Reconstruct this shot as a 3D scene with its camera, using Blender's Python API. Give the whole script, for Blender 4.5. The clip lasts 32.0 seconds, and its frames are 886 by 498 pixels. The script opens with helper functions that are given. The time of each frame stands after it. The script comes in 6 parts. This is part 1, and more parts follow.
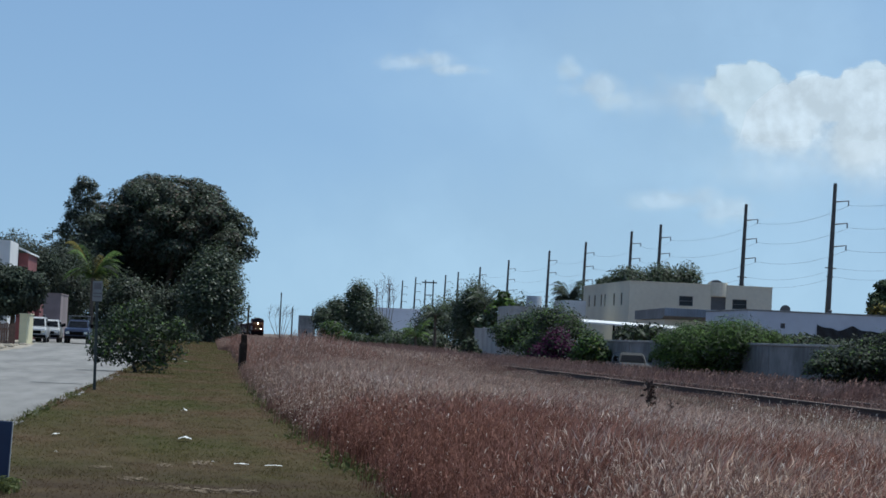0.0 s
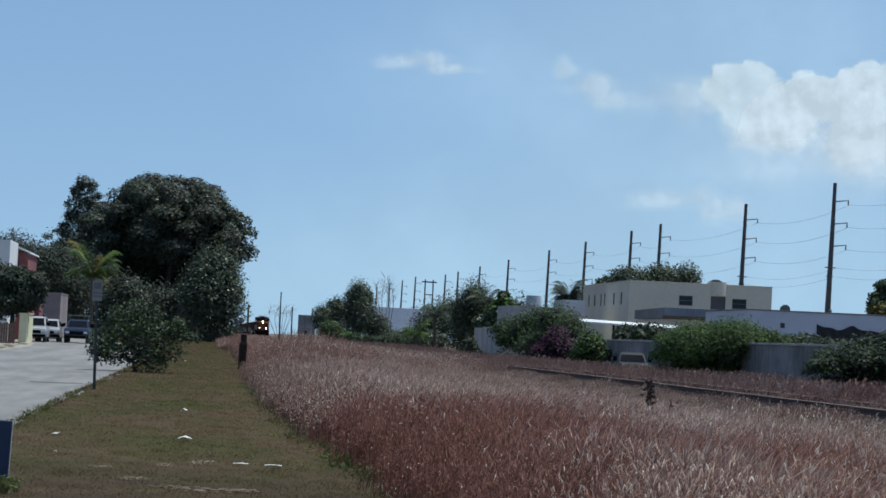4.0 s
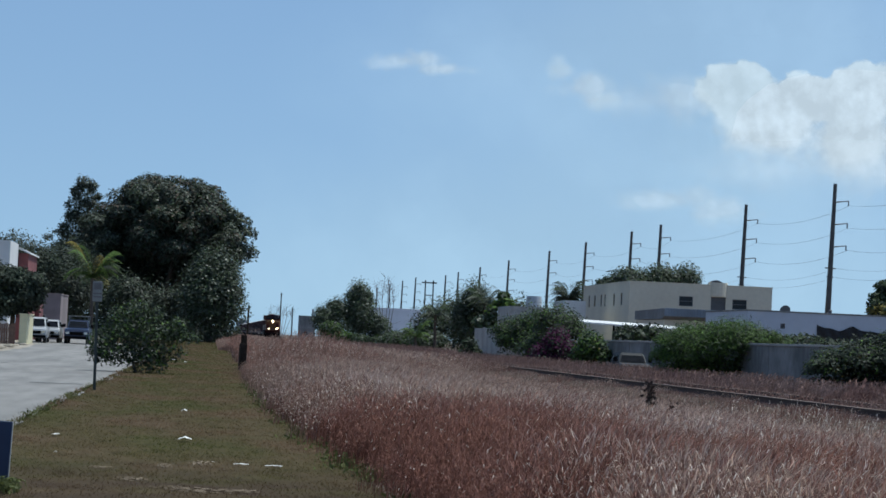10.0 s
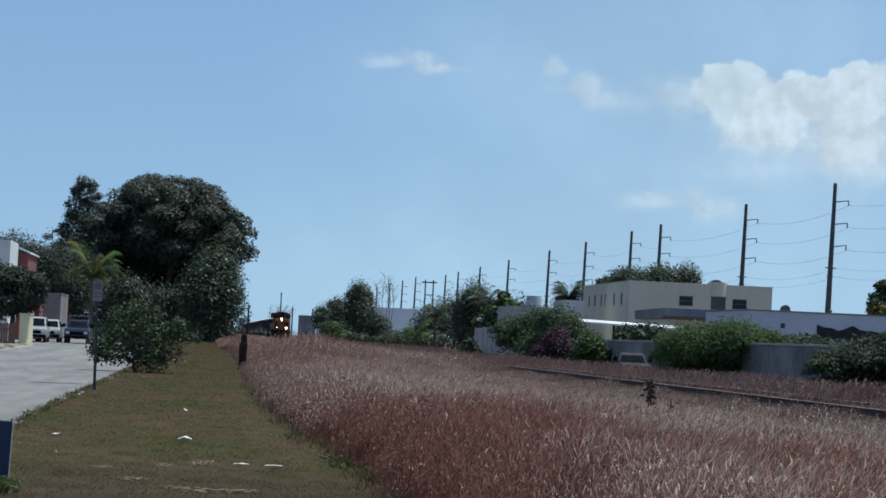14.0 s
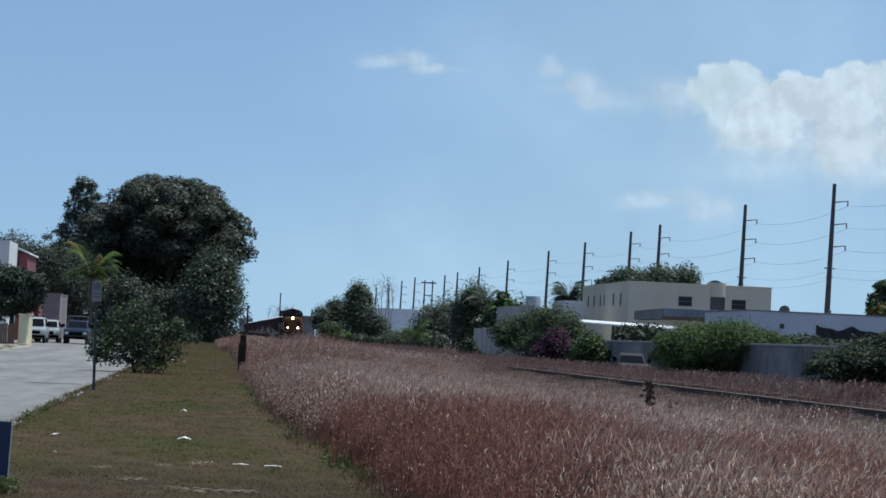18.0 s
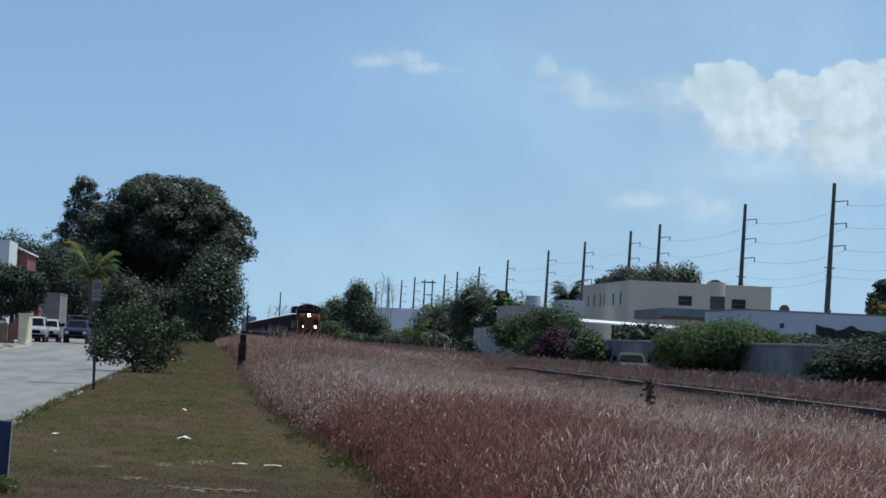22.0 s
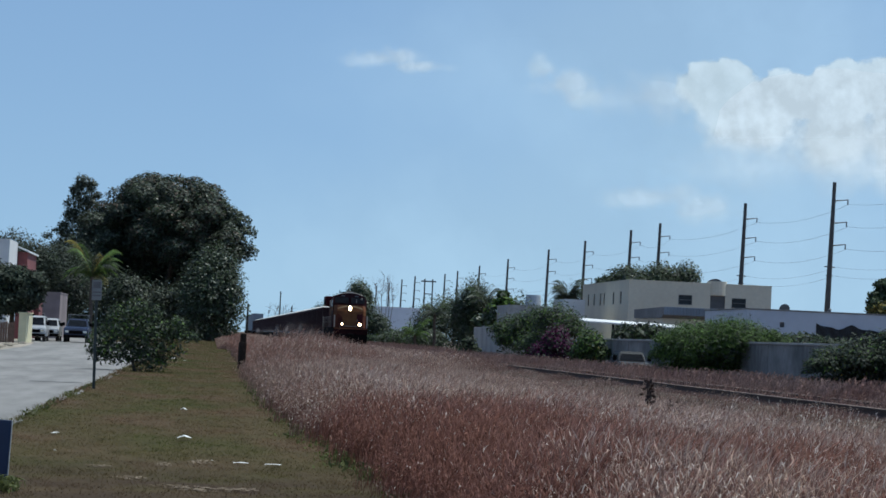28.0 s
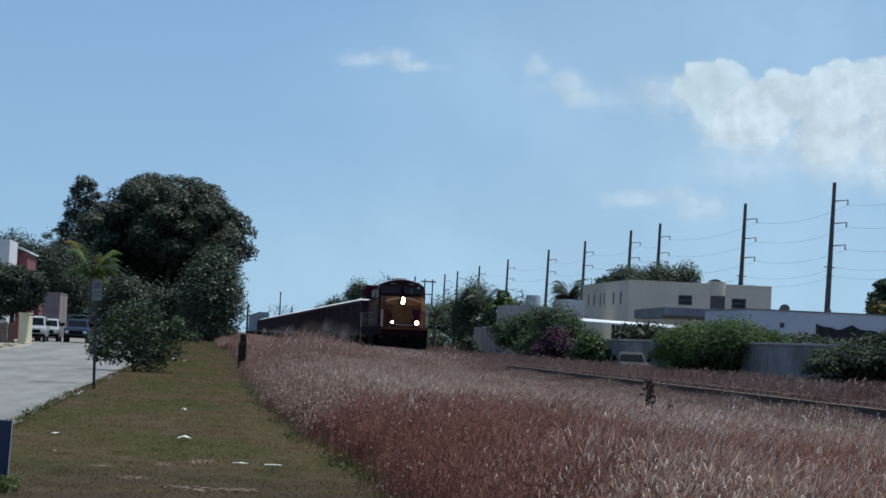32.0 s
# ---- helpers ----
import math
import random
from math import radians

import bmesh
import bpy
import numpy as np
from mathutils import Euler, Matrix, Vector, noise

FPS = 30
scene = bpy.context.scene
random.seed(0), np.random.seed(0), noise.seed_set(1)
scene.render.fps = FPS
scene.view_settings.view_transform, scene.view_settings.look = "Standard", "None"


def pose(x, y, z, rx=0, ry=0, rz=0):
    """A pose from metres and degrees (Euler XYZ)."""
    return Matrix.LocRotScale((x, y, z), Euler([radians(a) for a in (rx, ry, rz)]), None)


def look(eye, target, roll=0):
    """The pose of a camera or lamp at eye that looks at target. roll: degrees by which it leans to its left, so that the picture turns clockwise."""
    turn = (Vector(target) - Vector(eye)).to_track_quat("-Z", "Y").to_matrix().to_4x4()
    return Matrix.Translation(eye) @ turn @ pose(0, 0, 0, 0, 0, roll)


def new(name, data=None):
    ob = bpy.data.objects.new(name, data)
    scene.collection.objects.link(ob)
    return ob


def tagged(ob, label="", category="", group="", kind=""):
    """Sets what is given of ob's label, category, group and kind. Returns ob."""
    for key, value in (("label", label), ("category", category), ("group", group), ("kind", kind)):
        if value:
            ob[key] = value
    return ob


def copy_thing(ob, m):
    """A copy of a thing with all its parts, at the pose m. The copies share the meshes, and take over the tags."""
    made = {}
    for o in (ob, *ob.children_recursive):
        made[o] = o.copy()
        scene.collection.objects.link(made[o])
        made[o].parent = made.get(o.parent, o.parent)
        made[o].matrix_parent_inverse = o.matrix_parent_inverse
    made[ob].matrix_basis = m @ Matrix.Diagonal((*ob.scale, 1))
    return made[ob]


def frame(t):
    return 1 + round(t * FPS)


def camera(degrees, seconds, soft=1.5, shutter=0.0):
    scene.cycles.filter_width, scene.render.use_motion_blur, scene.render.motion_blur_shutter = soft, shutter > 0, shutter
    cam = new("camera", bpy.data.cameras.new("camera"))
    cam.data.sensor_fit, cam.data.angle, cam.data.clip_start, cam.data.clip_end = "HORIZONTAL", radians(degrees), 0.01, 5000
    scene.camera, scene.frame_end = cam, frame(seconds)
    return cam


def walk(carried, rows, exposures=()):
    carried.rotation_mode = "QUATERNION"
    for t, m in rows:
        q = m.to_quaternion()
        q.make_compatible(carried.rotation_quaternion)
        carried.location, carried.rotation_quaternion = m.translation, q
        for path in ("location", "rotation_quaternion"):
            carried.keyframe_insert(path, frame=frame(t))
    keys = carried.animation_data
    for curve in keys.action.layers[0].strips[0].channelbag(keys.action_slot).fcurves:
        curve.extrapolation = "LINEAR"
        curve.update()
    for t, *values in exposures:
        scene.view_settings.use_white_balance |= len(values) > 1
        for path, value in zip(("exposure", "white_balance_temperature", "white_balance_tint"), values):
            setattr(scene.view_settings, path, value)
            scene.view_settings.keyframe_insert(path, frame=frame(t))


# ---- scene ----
# Plan: the railway runs along +Y with its centre at x = 12.8; the eye stands at the origin, 1.6 m over the mown verge.
FOCAL = 4700.0
EYE = Vector((0.0, 0.0, 1.6))
YAW, PITCH, ROLL = 0.08633, 0.03474, 2.6
cam = camera(math.degrees(2 * math.atan(784 / FOCAL)), 32.0, soft=1.62)

# tremor of the held camera: seconds, and how far the view slips to the right and down, in 1/4700 rad
SHAKE = [
    (0, 0, -0.3), (0.5, -0.1, -0.3), (1, -0.1, -0.3), (1.5, 0, -0.3), (2, 0, -1.2), (2.5, 0.1, 0.1),
    (3, 0, -0.1), (3.5, -0.4, -0.8), (5.5, 0, -1.2), (6, 0.5, -1), (6.5, -0.1, -0.1), (7, -0.8, 0.1),
    (7.5, 0, 0.1), (8, 0.2, 0.8), (8.5, 0.3, -0.1), (9, 0, 0.1), (9.5, 0, 1.5), (10, 0, 0.1),
    (10.5, 0.5, -0.1), (11, -0, 1.4), (11.5, -0.8, 1.6), (12, -0.1, 1.2), (12.5, -0.1, 0.7), (13, -0.4, 1.1),
    (13.5, -0.4, 1.2), (14, 0, -0.5), (14.5, 0, 0.1), (16.5, 0, 0.1), (17, -0.5, 0.2), (17.5, 0, 0.1),
    (18, -1.3, 0.3), (18.5, -0.4, -0.3), (19, -0.9, -1.2), (19.5, -0, -0.1), (20, -1.7, -1.1), (20.5, -1.7, 0.1),
    (21, -1.7, 0.1), (21.5, 0, 0.1), (22, -1.5, -0.7), (22.5, -1.3, -1.3), (23, -0.1, -1.3), (23.5, -0.2, -1.3),
    (24, -1.1, 0.1), (24.5, 1.4, -0.2), (25, 0, -1.5), (25.5, -1.5, -2.2), (27.5, 3.1, -3), (28, -1.3, -2.2),
    (28.5, 0, -1.9), (29, -1.8, -2.7), (29.5, -1.5, -3), (30, 0, -3), (30.5, -1.3, -1.6), (31, -0.9, -1.6),
    (31.5, -0.8, -2.1), (32, -1.3, -1.7),
]

def aim(dx, dy):
    yaw, pitch = YAW - dx / FOCAL, PITCH + dy / FOCAL
    way = Vector((math.sin(yaw) * math.cos(pitch), math.cos(yaw) * math.cos(pitch), math.sin(pitch)))
    return look(EYE, EYE + way * 100, ROLL)


walk(cam, [(t, aim(dx, dy)) for t, dx, dy in SHAKE], exposures=((0.0, 0.19, 5920, 2.5), (32.0, 0.19, 5920, 2.5)))

# ---- light ----
SUN_ELEV, SUN_AZ = radians(69), radians(72)  # azimuth from +Y towards +X
world = bpy.data.worlds.new("world")
scene.world = world
world.use_nodes = True
wn = world.node_tree.nodes
sky = wn.new("ShaderNodeTexSky")
sky.sky_type = "NISHITA"
sky.sun_disc = False
sky.sun_elevation, sky.sun_rotation = SUN_ELEV, SUN_AZ
sky.altitude, sky.air_density, sky.dust_density, sky.ozone_density = 0.0, 1.0, 0.8, 1.6
# a clear, dry sky: the haze of the horizon lies a little lower than the model puts it
wc, wa, wz = wn.new("ShaderNodeTexCoord"), wn.new("ShaderNodeVectorMath"), wn.new("ShaderNodeVectorMath")
wa.inputs[1].default_value = (0, 0, 0.13)
wz.operation = "NORMALIZE"
world.node_tree.links.new(wc.outputs["Generated"], wa.inputs[0])
world.node_tree.links.new(wa.outputs[0], wz.inputs[0])
world.node_tree.links.new(wz.outputs[0], sky.inputs[0])
world.node_tree.links.new(sky.outputs[0], wn["Background"].inputs[0])
wn["Background"].inputs[1].default_value = 0.105
sun_data = bpy.data.lights.new("sun", "SUN")
sun_data.energy, sun_data.angle, sun_data.color = 3.5, radians(0.53), (1.0, 0.95, 0.87)
sun = new("sun", sun_data)
toward = Vector((math.sin(SUN_AZ) * math.cos(SUN_ELEV), math.cos(SUN_AZ) * math.cos(SUN_ELEV), math.sin(SUN_ELEV)))
sun.matrix_world = look(toward * 300, (0, 0, 0))


# ---- materials ----
def material(name, colour, rough=0.7, metal=0.0, vary=0.25, scale=3.0, second=None, mix_scale=0.3, bump=0.0, bump_scale=20.0, island=0.0, emit=0.0, through_light=0.0, coat=0.0, gloss=0.5, stretch=1.0):
    """A surface with a fine grain (scale), a broad drift towards a second colour (mix_scale), a relief and chance shifts per piece."""
    m = bpy.data.materials.new(name)
    m.use_nodes = True
    n, l = m.node_tree.nodes, m.node_tree.links
    b = n["Principled BSDF"]
    b.inputs["Roughness"].default_value, b.inputs["Metallic"].default_value = rough, metal
    b.inputs["Specular IOR Level"].default_value = gloss
    b.inputs["Coat Weight"].default_value = coat
    co = n.new("ShaderNodeNewGeometry")
    local = n.new("ShaderNodeTexCoord")
    place = n.new("ShaderNodeMapping")
    place.inputs["Scale"].default_value = (1, stretch, 1)
    l.new(local.outputs["Object"], place.inputs["Vector"])
    second = second or tuple(c * 0.7 for c in colour)
    broad = n.new("ShaderNodeTexNoise")
    broad.inputs["Scale"].default_value, broad.inputs["Detail"].default_value = mix_scale, 4
    l.new(place.outputs[0], broad.inputs["Vector"])
    ramp = n.new("ShaderNodeMapRange")
    ramp.inputs[1].default_value, ramp.inputs[2].default_value = 0.36, 0.64
    l.new(broad.outputs["Fac"], ramp.inputs[0])
    mix = n.new("ShaderNodeMix")
    mix.data_type = "RGBA"
    mix.inputs[6].default_value, mix.inputs[7].default_value = (*colour, 1), (*second, 1)
    l.new(ramp.outputs[0], mix.inputs[0])
    fine = n.new("ShaderNodeTexNoise")
    fine.inputs["Scale"].default_value, fine.inputs["Detail"].default_value = scale, 6
    l.new(place.outputs[0], fine.inputs["Vector"])
    grain = n.new("ShaderNodeMapRange")
    grain.inputs[1].default_value, grain.inputs[2].default_value = 0.25, 0.75
    grain.inputs[3].default_value, grain.inputs[4].default_value = 1 - vary, 1 + vary
    l.new(fine.outputs["Fac"], grain.inputs[0])
    value = grain.outputs[0]
    if island:
        isl = n.new("ShaderNodeMapRange")
        isl.inputs[3].default_value, isl.inputs[4].default_value = 1 - island, 1 + island
        l.new(co.outputs["Random Per Island"], isl.inputs[0])
        mul = n.new("ShaderNodeMath")
        mul.operation = "MULTIPLY"
        l.new(value, mul.inputs[0])
        l.new(isl.outputs[0], mul.inputs[1])
        value = mul.outputs[0]
    hsv = n.new("ShaderNodeHueSaturation")
    l.new(value, hsv.inputs["Value"])
    l.new(mix.outputs[2], hsv.inputs["Color"])
    l.new(hsv.outputs[0], b.inputs["Base Color"])
    if bump:
        bn = n.new("ShaderNodeTexNoise")
        bn.inputs["Scale"].default_value, bn.inputs["Detail"].default_value = bump_scale, 5
        l.new(local.outputs["Object"], bn.inputs["Vector"])
        bp = n.new("ShaderNodeBump")
        bp.inputs["Strength"].default_value, bp.inputs["Distance"].default_value = bump, 0.05
        l.new(bn.outputs["Fac"], bp.inputs["Height"])
        l.new(bp.outputs[0], b.inputs["Normal"])
    if emit:
        b.inputs["Emission Color"].default_value = (*colour, 1)
        b.inputs["Emission Strength"].default_value = emit
    if through_light:
        tr = n.new("ShaderNodeBsdfTranslucent")
        l.new(hsv.outputs[0], tr.inputs["Color"])
        ms = n.new("ShaderNodeMixShader")
        ms.inputs[0].default_value = through_light
        l.new(b.outputs[0], ms.inputs[1])
        l.new(tr.outputs[0], ms.inputs[2])
        l.new(ms.outputs[0], n["Material Output"].inputs[0])
    return m


M = dict(
    soil=material("dry_soil", (0.16, 0.115, 0.085), 0.95, vary=0.35, scale=6, second=(0.11, 0.082, 0.06), mix_scale=0.25, bump=0.6, bump_scale=8),
    mown=material("mown_turf", (0.058, 0.052, 0.022), 0.95, vary=0.25, scale=5, second=(0.080, 0.058, 0.034), mix_scale=0.5, bump=0.4, bump_scale=14, gloss=0.05, stretch=0.3),
    blade=material("turf_blades", (0.074, 0.078, 0.028), 0.9, vary=0.35, scale=3, second=(0.122, 0.083, 0.052), mix_scale=0.5, island=0.3, through_light=0.45, gloss=0.05, stretch=0.3),
    stem=material("dry_grass_stems", (0.21, 0.098, 0.07), 0.9, vary=0.35, scale=2.5, second=(0.15, 0.068, 0.052), mix_scale=0.3, island=0.55, through_light=0.25, gloss=0.05),
    head=material("dry_grass_heads", (0.29, 0.145, 0.105), 0.85, vary=0.3, scale=2.5, second=(0.30, 0.16, 0.13), mix_scale=0.35, island=0.55, through_light=0.35, gloss=0.08),
    stem_pale=material("pale_grass_stems", (0.26, 0.162, 0.135), 0.9, vary=0.35, scale=2.5, second=(0.18, 0.098, 0.076), mix_scale=0.3, island=0.55, through_light=0.25, gloss=0.05),
    head_pale=material("pale_grass_heads", (0.47, 0.335, 0.255), 0.85, vary=0.3, scale=2.5, second=(0.52, 0.39, 0.33), mix_scale=0.4, island=0.5, through_light=0.4, gloss=0.05),
    # pale dry straw, near white so that sunlit blades show in its colour
    straw=material("highlit_straw", (0.88, 0.78, 0.67), 0.55, vary=0.2, scale=3, second=(0.58, 0.47, 0.40), mix_scale=0.5, island=0.4, through_light=0.4, gloss=0.35),
    tan_stem=material("tan_grass_stems", (0.32, 0.22, 0.175), 0.9, vary=0.3, scale=1.5, second=(0.24, 0.15, 0.12), mix_scale=0.25, island=0.5, through_light=0.3, gloss=0.05),
    tan_head=material("tan_grass_heads", (0.47, 0.345, 0.275), 0.85, vary=0.3, scale=1.5, second=(0.37, 0.26, 0.205), mix_scale=0.3, island=0.5, through_light=0.4, gloss=0.05),
    weeds=material("green_verge_weeds", (0.105, 0.120, 0.040), 0.7, vary=0.3, scale=6, island=0.4, through_light=0.3, gloss=0.2),
    brush=material("dull_brown_grass", (0.285, 0.20, 0.17), 0.9, vary=0.35, scale=1.5, second=(0.21, 0.125, 0.105), mix_scale=0.22, island=0.45, through_light=0.25, gloss=0.05),
    road=material("worn_asphalt", (0.25, 0.242, 0.230), 0.9, vary=0.16, scale=2.2, second=(0.185, 0.18, 0.172), mix_scale=0.6, bump=0.35, bump_scale=40, gloss=0.15, stretch=0.12),
    sand=material("sandy_verge", (0.34, 0.30, 0.24), 0.95, vary=0.3, scale=2.0, second=(0.22, 0.19, 0.14), mix_scale=0.4, bump=0.5, bump_scale=10),
    patch=material("dark_asphalt", (0.10, 0.10, 0.10), 0.85, vary=0.2, scale=4),
    ballast=material("ballast", (0.15, 0.115, 0.09), 0.95, vary=0.5, scale=18, second=(0.10, 0.078, 0.062), mix_scale=0.5, bump=1.0, bump_scale=25, gloss=0.1),
    rail=material("rusty_rail", (0.065, 0.040, 0.032), 0.9, 0.0, vary=0.3, scale=5),
    railtop=material("worn_rail_head", (0.27, 0.20, 0.155), 0.85, 0.0, vary=0.2),
    sleeper=material("weathered_sleeper", (0.13, 0.11, 0.095), 0.9, vary=0.35, scale=6, bump=0.5, bump_scale=30),
    leaf=material("dark_leaves", (0.042, 0.057, 0.038), 0.62, vary=0.4, scale=0.7, second=(0.062, 0.068, 0.052), mix_scale=0.22, island=0.5, through_light=0.2, gloss=0.18),
    # brownish leaves that put the sunlit lumps of the great crown into colour
    leaf_brown_lit=material("brown_highlight_leaves", (0.125, 0.095, 0.068), 0.6, vary=0.35, scale=0.8, island=0.4, through_light=0.2, gloss=0.3),
    leaf_mid=material("green_leaves", (0.064, 0.092, 0.042), 0.62, vary=0.35, scale=1.0, second=(0.050, 0.072, 0.036), mix_scale=0.4, island=0.5, through_light=0.3, gloss=0.18),
    # glossy grey-green; paler so that sunlit highlights and far haze sit in the colour
    leaf_silver=material("grey_green_highlight_leaves", (0.125, 0.145, 0.105), 0.45, vary=0.35, scale=1.0, second=(0.085, 0.105, 0.075), mix_scale=0.4, island=0.5, through_light=0.3, gloss=0.42),
    leaf_bright=material("bright_leaves", (0.095, 0.165, 0.036), 0.6, vary=0.3, scale=1.2, second=(0.078, 0.125, 0.032), mix_scale=0.4, island=0.45, through_light=0.35, gloss=0.15),
    leaf_yellow=material("yellowing_leaves", (0.26, 0.22, 0.065), 0.7, vary=0.3, scale=1.5, island=0.4, through_light=0.35, gloss=0.15),
    flower=material("magenta_bracts", (0.085, 0.022, 0.062), 0.7, vary=0.35, scale=2, island=0.5, through_light=0.3, gloss=0.1),
    bark=material("bark", (0.12, 0.095, 0.075), 0.95, vary=0.4, scale=6, bump=0.9, bump_scale=12),
    twig=material("bare_twigs", (0.22, 0.19, 0.18), 0.9, vary=0.2),
    dead=material("dead_brown_weed", (0.045, 0.028, 0.022), 0.9, vary=0.3, scale=4),
    conc=material("pole_concrete", (0.105, 0.105, 0.105), 0.85, vary=0.2, scale=2, second=(0.08, 0.08, 0.08), gloss=0.2),
    steel=material("grey_steel", (0.22, 0.23, 0.24), 0.5, 0.6, vary=0.15, scale=4),
    wire=material("weathered_cable", (0.36, 0.37, 0.38), 0.6, 0.4, vary=0.05),
    wood=material("dark_post_wood", (0.045, 0.034, 0.027), 0.95, vary=0.4, scale=9, bump=0.7, bump_scale=25, gloss=0.08),
    brownwood=material("brown_fence_wood", (0.16, 0.10, 0.075), 0.85, vary=0.3, scale=6, bump=0.4),
    cream=material("cream_stucco", (0.62, 0.58, 0.47), 0.9, vary=0.06, scale=3, second=(0.55, 0.515, 0.42), mix_scale=0.2, bump=0.2, bump_scale=30),
    white=material("white_stucco", (0.70, 0.70, 0.69), 0.9, vary=0.06, scale=2, second=(0.58, 0.58, 0.575), mix_scale=0.25, bump=0.2, bump_scale=30),
    # white lifted towards blue, distance haze put into the colour
    factory=material("hazed_white_cladding", (0.76, 0.80, 0.86), 0.8, vary=0.05, scale=1, second=(0.68, 0.72, 0.78), mix_scale=0.2),
    greywall=material("grey_block_wall", (0.25, 0.255, 0.255), 0.9, vary=0.22, scale=2.5, second=(0.15, 0.155, 0.155), mix_scale=0.5, bump=0.3, bump_scale=25, gloss=0.15),
    coping=material("pale_mortar_coping", (0.40, 0.40, 0.385), 0.9, vary=0.2, scale=3, second=(0.30, 0.30, 0.29), mix_scale=0.5),
    hall=material("pale_blue_grey_render", (0.50, 0.54, 0.61), 0.9, vary=0.06, scale=2, second=(0.43, 0.47, 0.54), mix_scale=0.25, bump=0.2, bump_scale=30),
    pink=material("pink_stucco", (0.30, 0.25, 0.25), 0.9, vary=0.1, scale=2, bump=0.2, gloss=0.2),
    red=material("brick_red_stucco", (0.23, 0.075, 0.075), 0.85, vary=0.15, scale=2, bump=0.2),
    yellowwall=material("pale_yellow_stucco", (0.80, 0.74, 0.48), 0.9, vary=0.08, scale=2),
    roofwhite=material("white_roof_sheet", (0.82, 0.82, 0.80), 0.5, vary=0.05, scale=2),
    roofgrey=material("grey_roof_sheet", (0.17, 0.175, 0.185), 0.7, vary=0.2, scale=2, bump=0.2),
    bluegrey=material("blue_grey_cladding", (0.22, 0.26, 0.31), 0.7, vary=0.1, scale=1),
    glass=material("dark_window_glass", (0.014, 0.017, 0.022), 0.2, vary=0.1, gloss=0.35),
    darkdoor=material("dark_grey_door", (0.10, 0.105, 0.115), 0.6, vary=0.15),
    frame=material("white_window_frame", (0.55, 0.55, 0.53), 0.6, vary=0.1),
    tarp=material("black_shade_net", (0.018, 0.019, 0.022), 0.8, vary=0.4, scale=3, bump=0.4, bump_scale=6),
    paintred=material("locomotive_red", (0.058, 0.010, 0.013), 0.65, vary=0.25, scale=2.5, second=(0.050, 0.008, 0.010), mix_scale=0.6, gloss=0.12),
    # yellow darkened to orange-brown, putting the shaded front into the paint
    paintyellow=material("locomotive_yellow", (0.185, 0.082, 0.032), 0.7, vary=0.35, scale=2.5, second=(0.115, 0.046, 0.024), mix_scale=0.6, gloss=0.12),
    paleband=material("pale_yellow_stripe", (0.40, 0.29, 0.17), 0.6, vary=0.2, scale=3, second=(0.30, 0.20, 0.11), gloss=0.2),
    black=material("dull_black", (0.010, 0.009, 0.009), 0.95, vary=0.3, scale=5, gloss=0.05),
    handrail=material("silver_handrail", (0.36, 0.32, 0.28), 0.6, vary=0.1),
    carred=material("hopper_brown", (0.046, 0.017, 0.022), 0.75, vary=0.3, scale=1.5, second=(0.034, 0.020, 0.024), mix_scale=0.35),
    stone=material("white_limestone", (0.62, 0.61, 0.58), 0.95, vary=0.25, scale=9, bump=1.0, bump_scale=9),
    lamp=material("lit_headlight", (1.0, 0.72, 0.42), 0.3, vary=0.0, emit=14),
    numberlamp=material("cab_glass", (0.02, 0.02, 0.024), 0.25, vary=0.0, gloss=0.3),
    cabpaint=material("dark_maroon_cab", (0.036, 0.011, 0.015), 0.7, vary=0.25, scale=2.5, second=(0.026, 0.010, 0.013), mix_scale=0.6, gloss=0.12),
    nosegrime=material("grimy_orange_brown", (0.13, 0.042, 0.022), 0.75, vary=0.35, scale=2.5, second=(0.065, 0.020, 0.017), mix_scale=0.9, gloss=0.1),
    cabroof=material("blackish_maroon", (0.026, 0.010, 0.011), 0.9, vary=0.3, scale=3, gloss=0.04),
    carwhite=material("white_car_paint", (0.55, 0.56, 0.57), 0.35, vary=0.03, coat=0.4),
    carblue=material("navy_car_paint", (0.016, 0.030, 0.075), 0.35, vary=0.05, coat=0.1, gloss=0.4),
    # silver car paint taken far down, its shade put into the colour
    carsilver=material("shaded_silver_paint", (0.045, 0.05, 0.056), 0.6, vary=0.05, gloss=0.25),
    chrome=material("chrome", (0.6, 0.6, 0.6), 0.2, 1.0, vary=0.05),
    tyre=material("tyre_rubber", (0.02, 0.02, 0.02), 0.85, vary=0.2),
    signface=material("faded_sign_face", (0.24, 0.24, 0.235), 0.6, vary=0.1, scale=5),
    signmark=material("faded_sign_marking", (0.16, 0.15, 0.15), 0.7, vary=0.2),
    post=material("green_channel_post", (0.05, 0.06, 0.055), 0.6, 0.3, vary=0.2),
    blue=material("navy_plastic_board", (0.02, 0.035, 0.085), 0.5, vary=0.15, scale=4),
    litter=material("white_paper_litter", (0.82, 0.82, 0.80), 0.7, vary=0.06, scale=20),
    chalk=material("pale_bare_soil", (0.25, 0.20, 0.15), 0.95, vary=0.35, scale=8, second=(0.12, 0.095, 0.065), mix_scale=2.0, bump=0.5, gloss=0.05, stretch=0.3),
    tank=material("pale_tank", (0.58, 0.64, 0.70), 0.6, vary=0.1),
)


